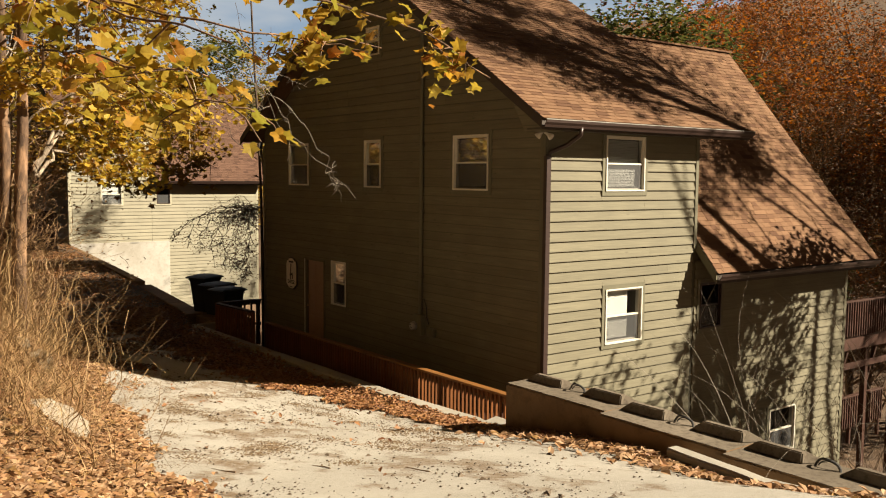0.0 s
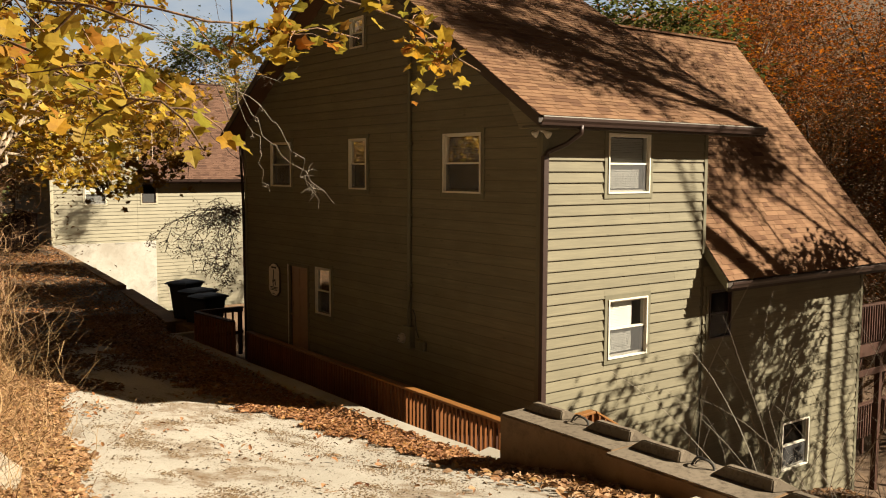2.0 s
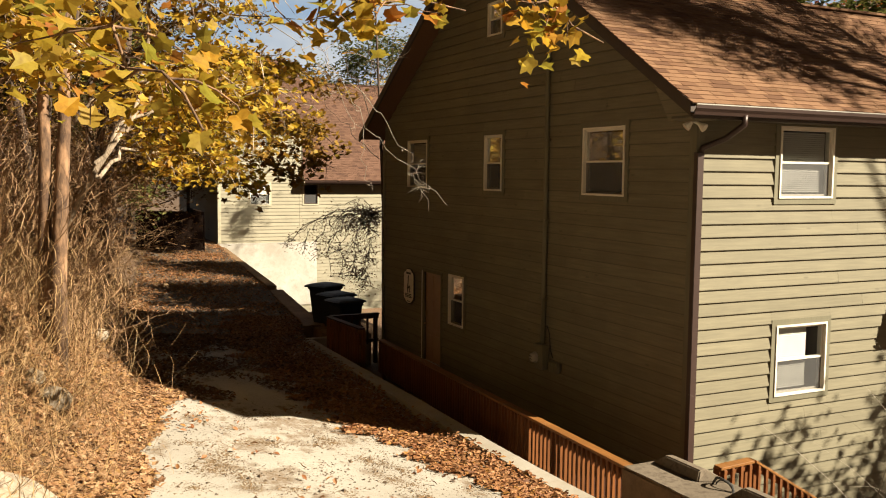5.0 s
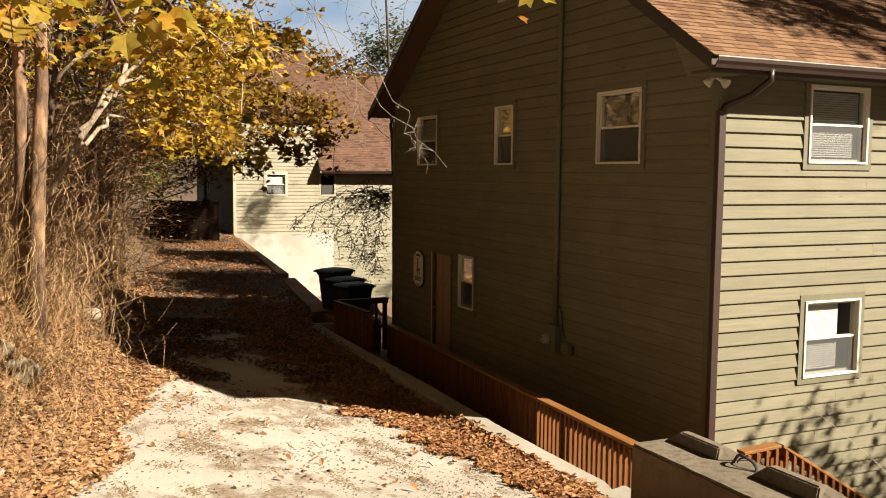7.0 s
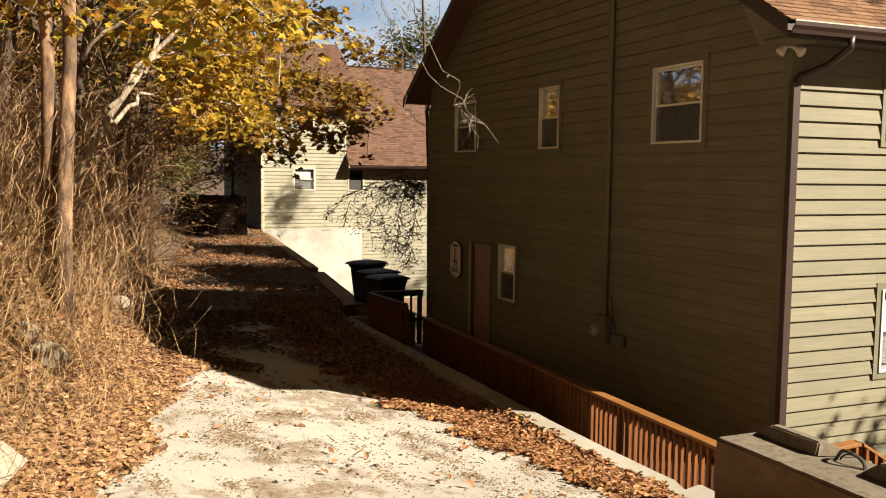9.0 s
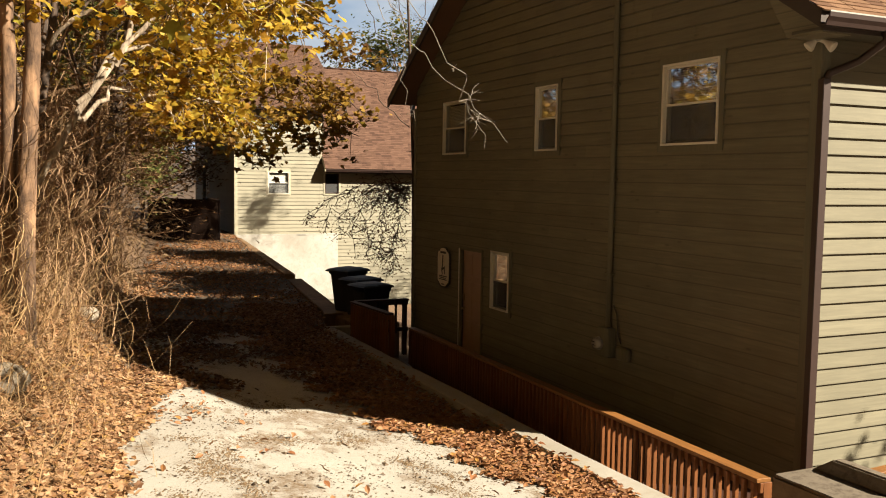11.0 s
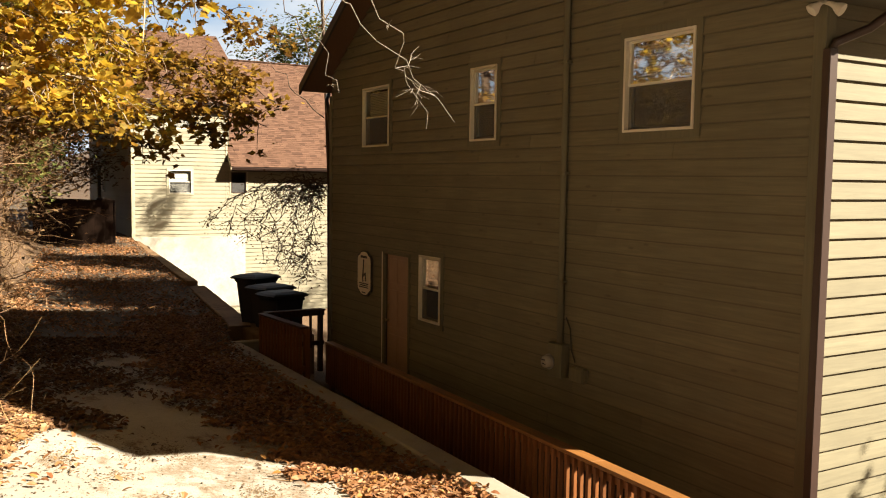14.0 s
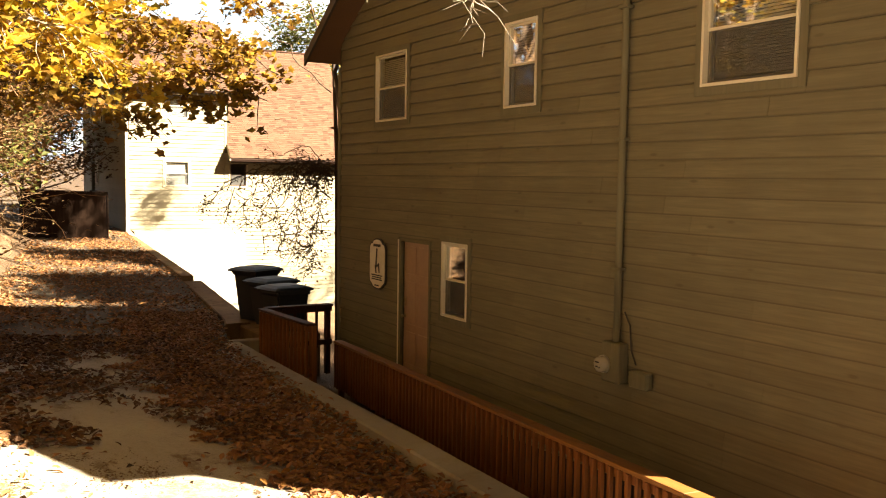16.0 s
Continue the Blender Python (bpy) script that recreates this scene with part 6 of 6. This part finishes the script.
def noise_field(x, y):
    patch = 0.5 + 0.5 * np.sin(x * 1.9 + 2 * np.sin(y * 0.8)) * np.sin(y * 1.3 + 1.5 * np.sin(x * 1.1))
    edge = y + 0.15 * (x - 5.8)
    bare = np.interp(edge, (3.24, 12.56, 14.13, 21.28, 21.52, 27.89, 44.27), (0.84, 0.70, 0.16, 0.16, -0.6, -0.6, -0.2))
    middle = np.exp(-((x - np.interp(y, (11.67, 20.82), (5.3, 5.55))) / 0.62) ** 2) * (edge < 21.7) * (y > 12)
    return patch - bare - 0.22 * middle + 0.25 * (1 - middle) * (y > 13)


litter("fallen_leaves", "scattered brown leaves on the lane", 11000, over_road, 0.09, 53, mat=M_LITTER_RED)


def upper_lane(rng, n):
    y = rng.uniform(21.5, 47, n)
    x = left_x(y) + rng.uniform(0, 1, n) * (kerb_x(y) - left_x(y))
    keep = 0.5 + 0.5 * np.sin(x * 1.3 + 1.7 * np.sin(y * 0.55)) * np.sin(y * 0.9 + x * 0.6) > rng.uniform(0.15, 0.85, n)
    return np.stack([x[keep], y[keep]], -1)


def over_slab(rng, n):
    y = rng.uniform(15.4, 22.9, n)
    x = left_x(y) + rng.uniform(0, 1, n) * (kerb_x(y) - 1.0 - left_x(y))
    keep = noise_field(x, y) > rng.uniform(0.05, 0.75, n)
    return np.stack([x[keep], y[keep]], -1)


litter("fallen_leaves", "brown leaves matted over the upper lane", 14000, upper_lane, 0.10, 60, mat=M_LITTER_RED)
litter("fallen_leaves", "brown leaves drifted over the shaded concrete", 13000, over_slab, 0.095, 57, mat=M_LITTER_SHADE)
litter("fallen_leaves", "fallen brown leaves on the upper bank", 6000, bank_pick(-8, 5, -0.2, 3.5), 0.10, 58)


def block_side(rng, n):
    y = rng.uniform(1.2, 8.0, n)
    return np.stack([kerb_x(y) - 0.03 - np.abs(rng.normal(size=n)) * 0.34, y], -1)


litter("fallen_leaves", "dark leaves piled along the block wall", 3000, block_side, 0.11, 54)


def low_slope(rng, n):
    return np.stack([rng.uniform(7.7, 20, n), rng.uniform(-1, 9.9, n)], -1)


litter("fallen_leaves", "fallen leaves on the slope below the house", 6000, low_slope, 0.13, 55)

# grit, crumbs and twigs on the concrete
def grit(n, seed, least=0.007, most=0.017, label="dark grit and crumbs on the concrete lane"):
    rng = np.random.default_rng(seed)
    cx, cy = rng.uniform(-0.5, 6.6, 90), rng.uniform(2.5, 14.5, 90)
    pick = rng.integers(0, 90, n)
    x, y = cx[pick] + rng.normal(size=n) * 0.28, cy[pick] + rng.normal(size=n) * 0.28
    loose = rng.uniform(0, 1, n) < 0.16
    x, y = np.where(loose, rng.uniform(-0.5, 6.8, n), x), np.where(loose, rng.uniform(2.5, 15, n), y)
    keep = (x > left_x(y) - 0.05) & (x < kerb_x(y) - 0.05)
    x, y = x[keep], y[keep]
    size = least + most * rng.uniform(0, 1, len(x)) ** 3
    shape = [(0.8, 0, -0.3), (-0.5, 0.8, -0.3), (-0.5, -0.8, -0.3), (0, 0.1, 0.25)]
    s = Soup()
    s.stamp(shape, [(0, 1, 3), (1, 2, 3), (2, 0, 3)], np.concatenate([random_turns(rng, len(x), 0.8) * size[:, None, None], np.stack([x, y, road_z(x, y) + 0.034 + size * 0.3], -1)[:, :, None]], 2))
    return tagged(link("gravel", s.mesh("gravel", M_CRUMB)), label, "gravel", kind="stuff")


def dirt_patches(n, seed):
    """Rounded beds of brown crumbs and broken leaf lying on the concrete."""
    rng = np.random.default_rng(seed)
    s = Soup()
    shape = [(0.9, 0, -0.2), (-0.5, 0.8, -0.2), (-0.5, -0.8, -0.2), (0, 0.1, 0.22)]
    for i in range(n):
        cy = rng.uniform(5.5, 15.5)
        cx = rng.uniform(float(left_x(cy)) + 0.3, float(kerb_x(cy)) - 0.9)
        rx, ry = rng.uniform(0.10, 0.36), rng.uniform(0.20, 0.75)
        k = int(4200 * rx * ry) + 40
        r, a = rng.uniform(0, 1, k) ** 0.75 * (1 + 0.3 * rng.normal(size=k)), rng.uniform(0, 2 * math.pi, k)
        x, y = cx + rx * r * np.cos(a), cy + ry * r * np.sin(a)
        size = 0.005 + 0.016 * rng.uniform(0, 1, k) ** 3
        s.stamp(shape, [(0, 1, 3), (1, 2, 3), (2, 0, 3)], np.concatenate([random_turns(rng, k, 0.85) * size[:, None, None], np.stack([x, y, road_z(x, y) + 0.033 + size * 0.2], -1)[:, :, None]], 2))
    return tagged(link("leaf_crumbs", s.mesh("leaf_crumbs", M_CRUMBS)), "beds of brown dirt and leaf crumbs on the concrete", "dirt", kind="stuff")


M_CRUMBS = leaf_mat("brown crumbs", ((0.0, (0.135, 0.088, 0.046)), (0.4, (0.19, 0.128, 0.07)), (0.7, (0.085, 0.052, 0.028)), (1.0, (0.22, 0.165, 0.105))), 0.0)
dirt_patches(52, 73)
M_CRUMB = leaf_mat("dark grit", ((0.0, (0.08, 0.0544, 0.0336)), (0.5, (0.136, 0.1, 0.068)), (1.0, (0.036, 0.024, 0.016))), 0.0)
grit(7500, 71)
grit(420, 74, 0.018, 0.035, "loose grey-brown stones on the concrete lane")


def fallen_twigs(n, seed):
    rng = np.random.default_rng(seed)
    for i in range(n):
        y = rng.uniform(4, 14)
        x = rng.uniform(left_x(y) + 0.2, kerb_x(y) - 0.3)
        a = rng.uniform(0, math.pi)
        L = rng.uniform(0.12, 0.45)
        t = thing("twig", "thin dry fallen twig on the lane", "twig", at=(float(x), float(y), float(road_z(x, y)) + 0.037))
        pts = [(math.cos(a) * L * f + rng.normal() * 0.012, math.sin(a) * L * f + rng.normal() * 0.012, (float(road_z(x + math.cos(a) * L * f, y + math.sin(a) * L * f)) - float(road_z(x, y)))) for f in (0, 0.35, 0.7, 1.0)]
        part("stem", tube(pts, [0.007, 0.006, 0.005, 0.003], 5), M_TWIG, t)


fallen_twigs(16, 72)

# deck of the house up the lane
railing("railing", "timber deck railing by the far house, darkened for shade", (6.69, 42.97, 2.6), (9.76, 43.68, 2.47), 1.85, -1, M_NEARBLACK, M_NEARBLACK, 0.0388)
railing("railing", "timber deck railing by the far house, darkened for shade", (9.82, 43.69, 2.47), (10.08, 48.9, 2.46), 1.85, -1, M_NEARBLACK, M_NEARBLACK, 0.06)


# timber deck past the end of the near house
dk = thing("deck", "dark red timber deck on tall posts past the wing", "deck", at=(22.0, 11.0, 0.0))
for i in range(22):
    part("plank", box(i * 0.15, i * 0.15 + 0.14, 0.0, 3.0, -0.04, 0.0), M_DARKRED, dk)
part("rim_board", box(0, 3.3, -0.04, -0.002, -0.32, 0.0), M_DARKRED, dk)
part("lower_rim", box(0, 3.3, -0.04, -0.002, -0.85, -0.68), M_DARKRED, dk)
for x in (0.05, 1.6, 3.2):
    part("post", box(x - 0.07, x + 0.07, 0.0, 0.14, -6.0, -0.05), M_DARKRED, dk)
    part("brace", tube([(x, 0.07, -1.6), (x + 0.6, 0.07, -0.4)], 0.04, 4), M_DARKRED, dk)
# darker timber than the lane railing: the deck's shade is in the colour
railing("railing", "red timber deck railing past the wing, toned dark for shade", (22.0, 10.98, 1.05), (25.3, 10.98, 1.05), 1.0, -1, M_DARKRED, M_DARKRED, 0.125)
railing("railing", "dark timber railing of the lower deck", (22.3, 11.6, -1.9), (25.7, 11.6, -1.9), 0.95, -1, M_DARKRED, M_DARKRED, 0.13)
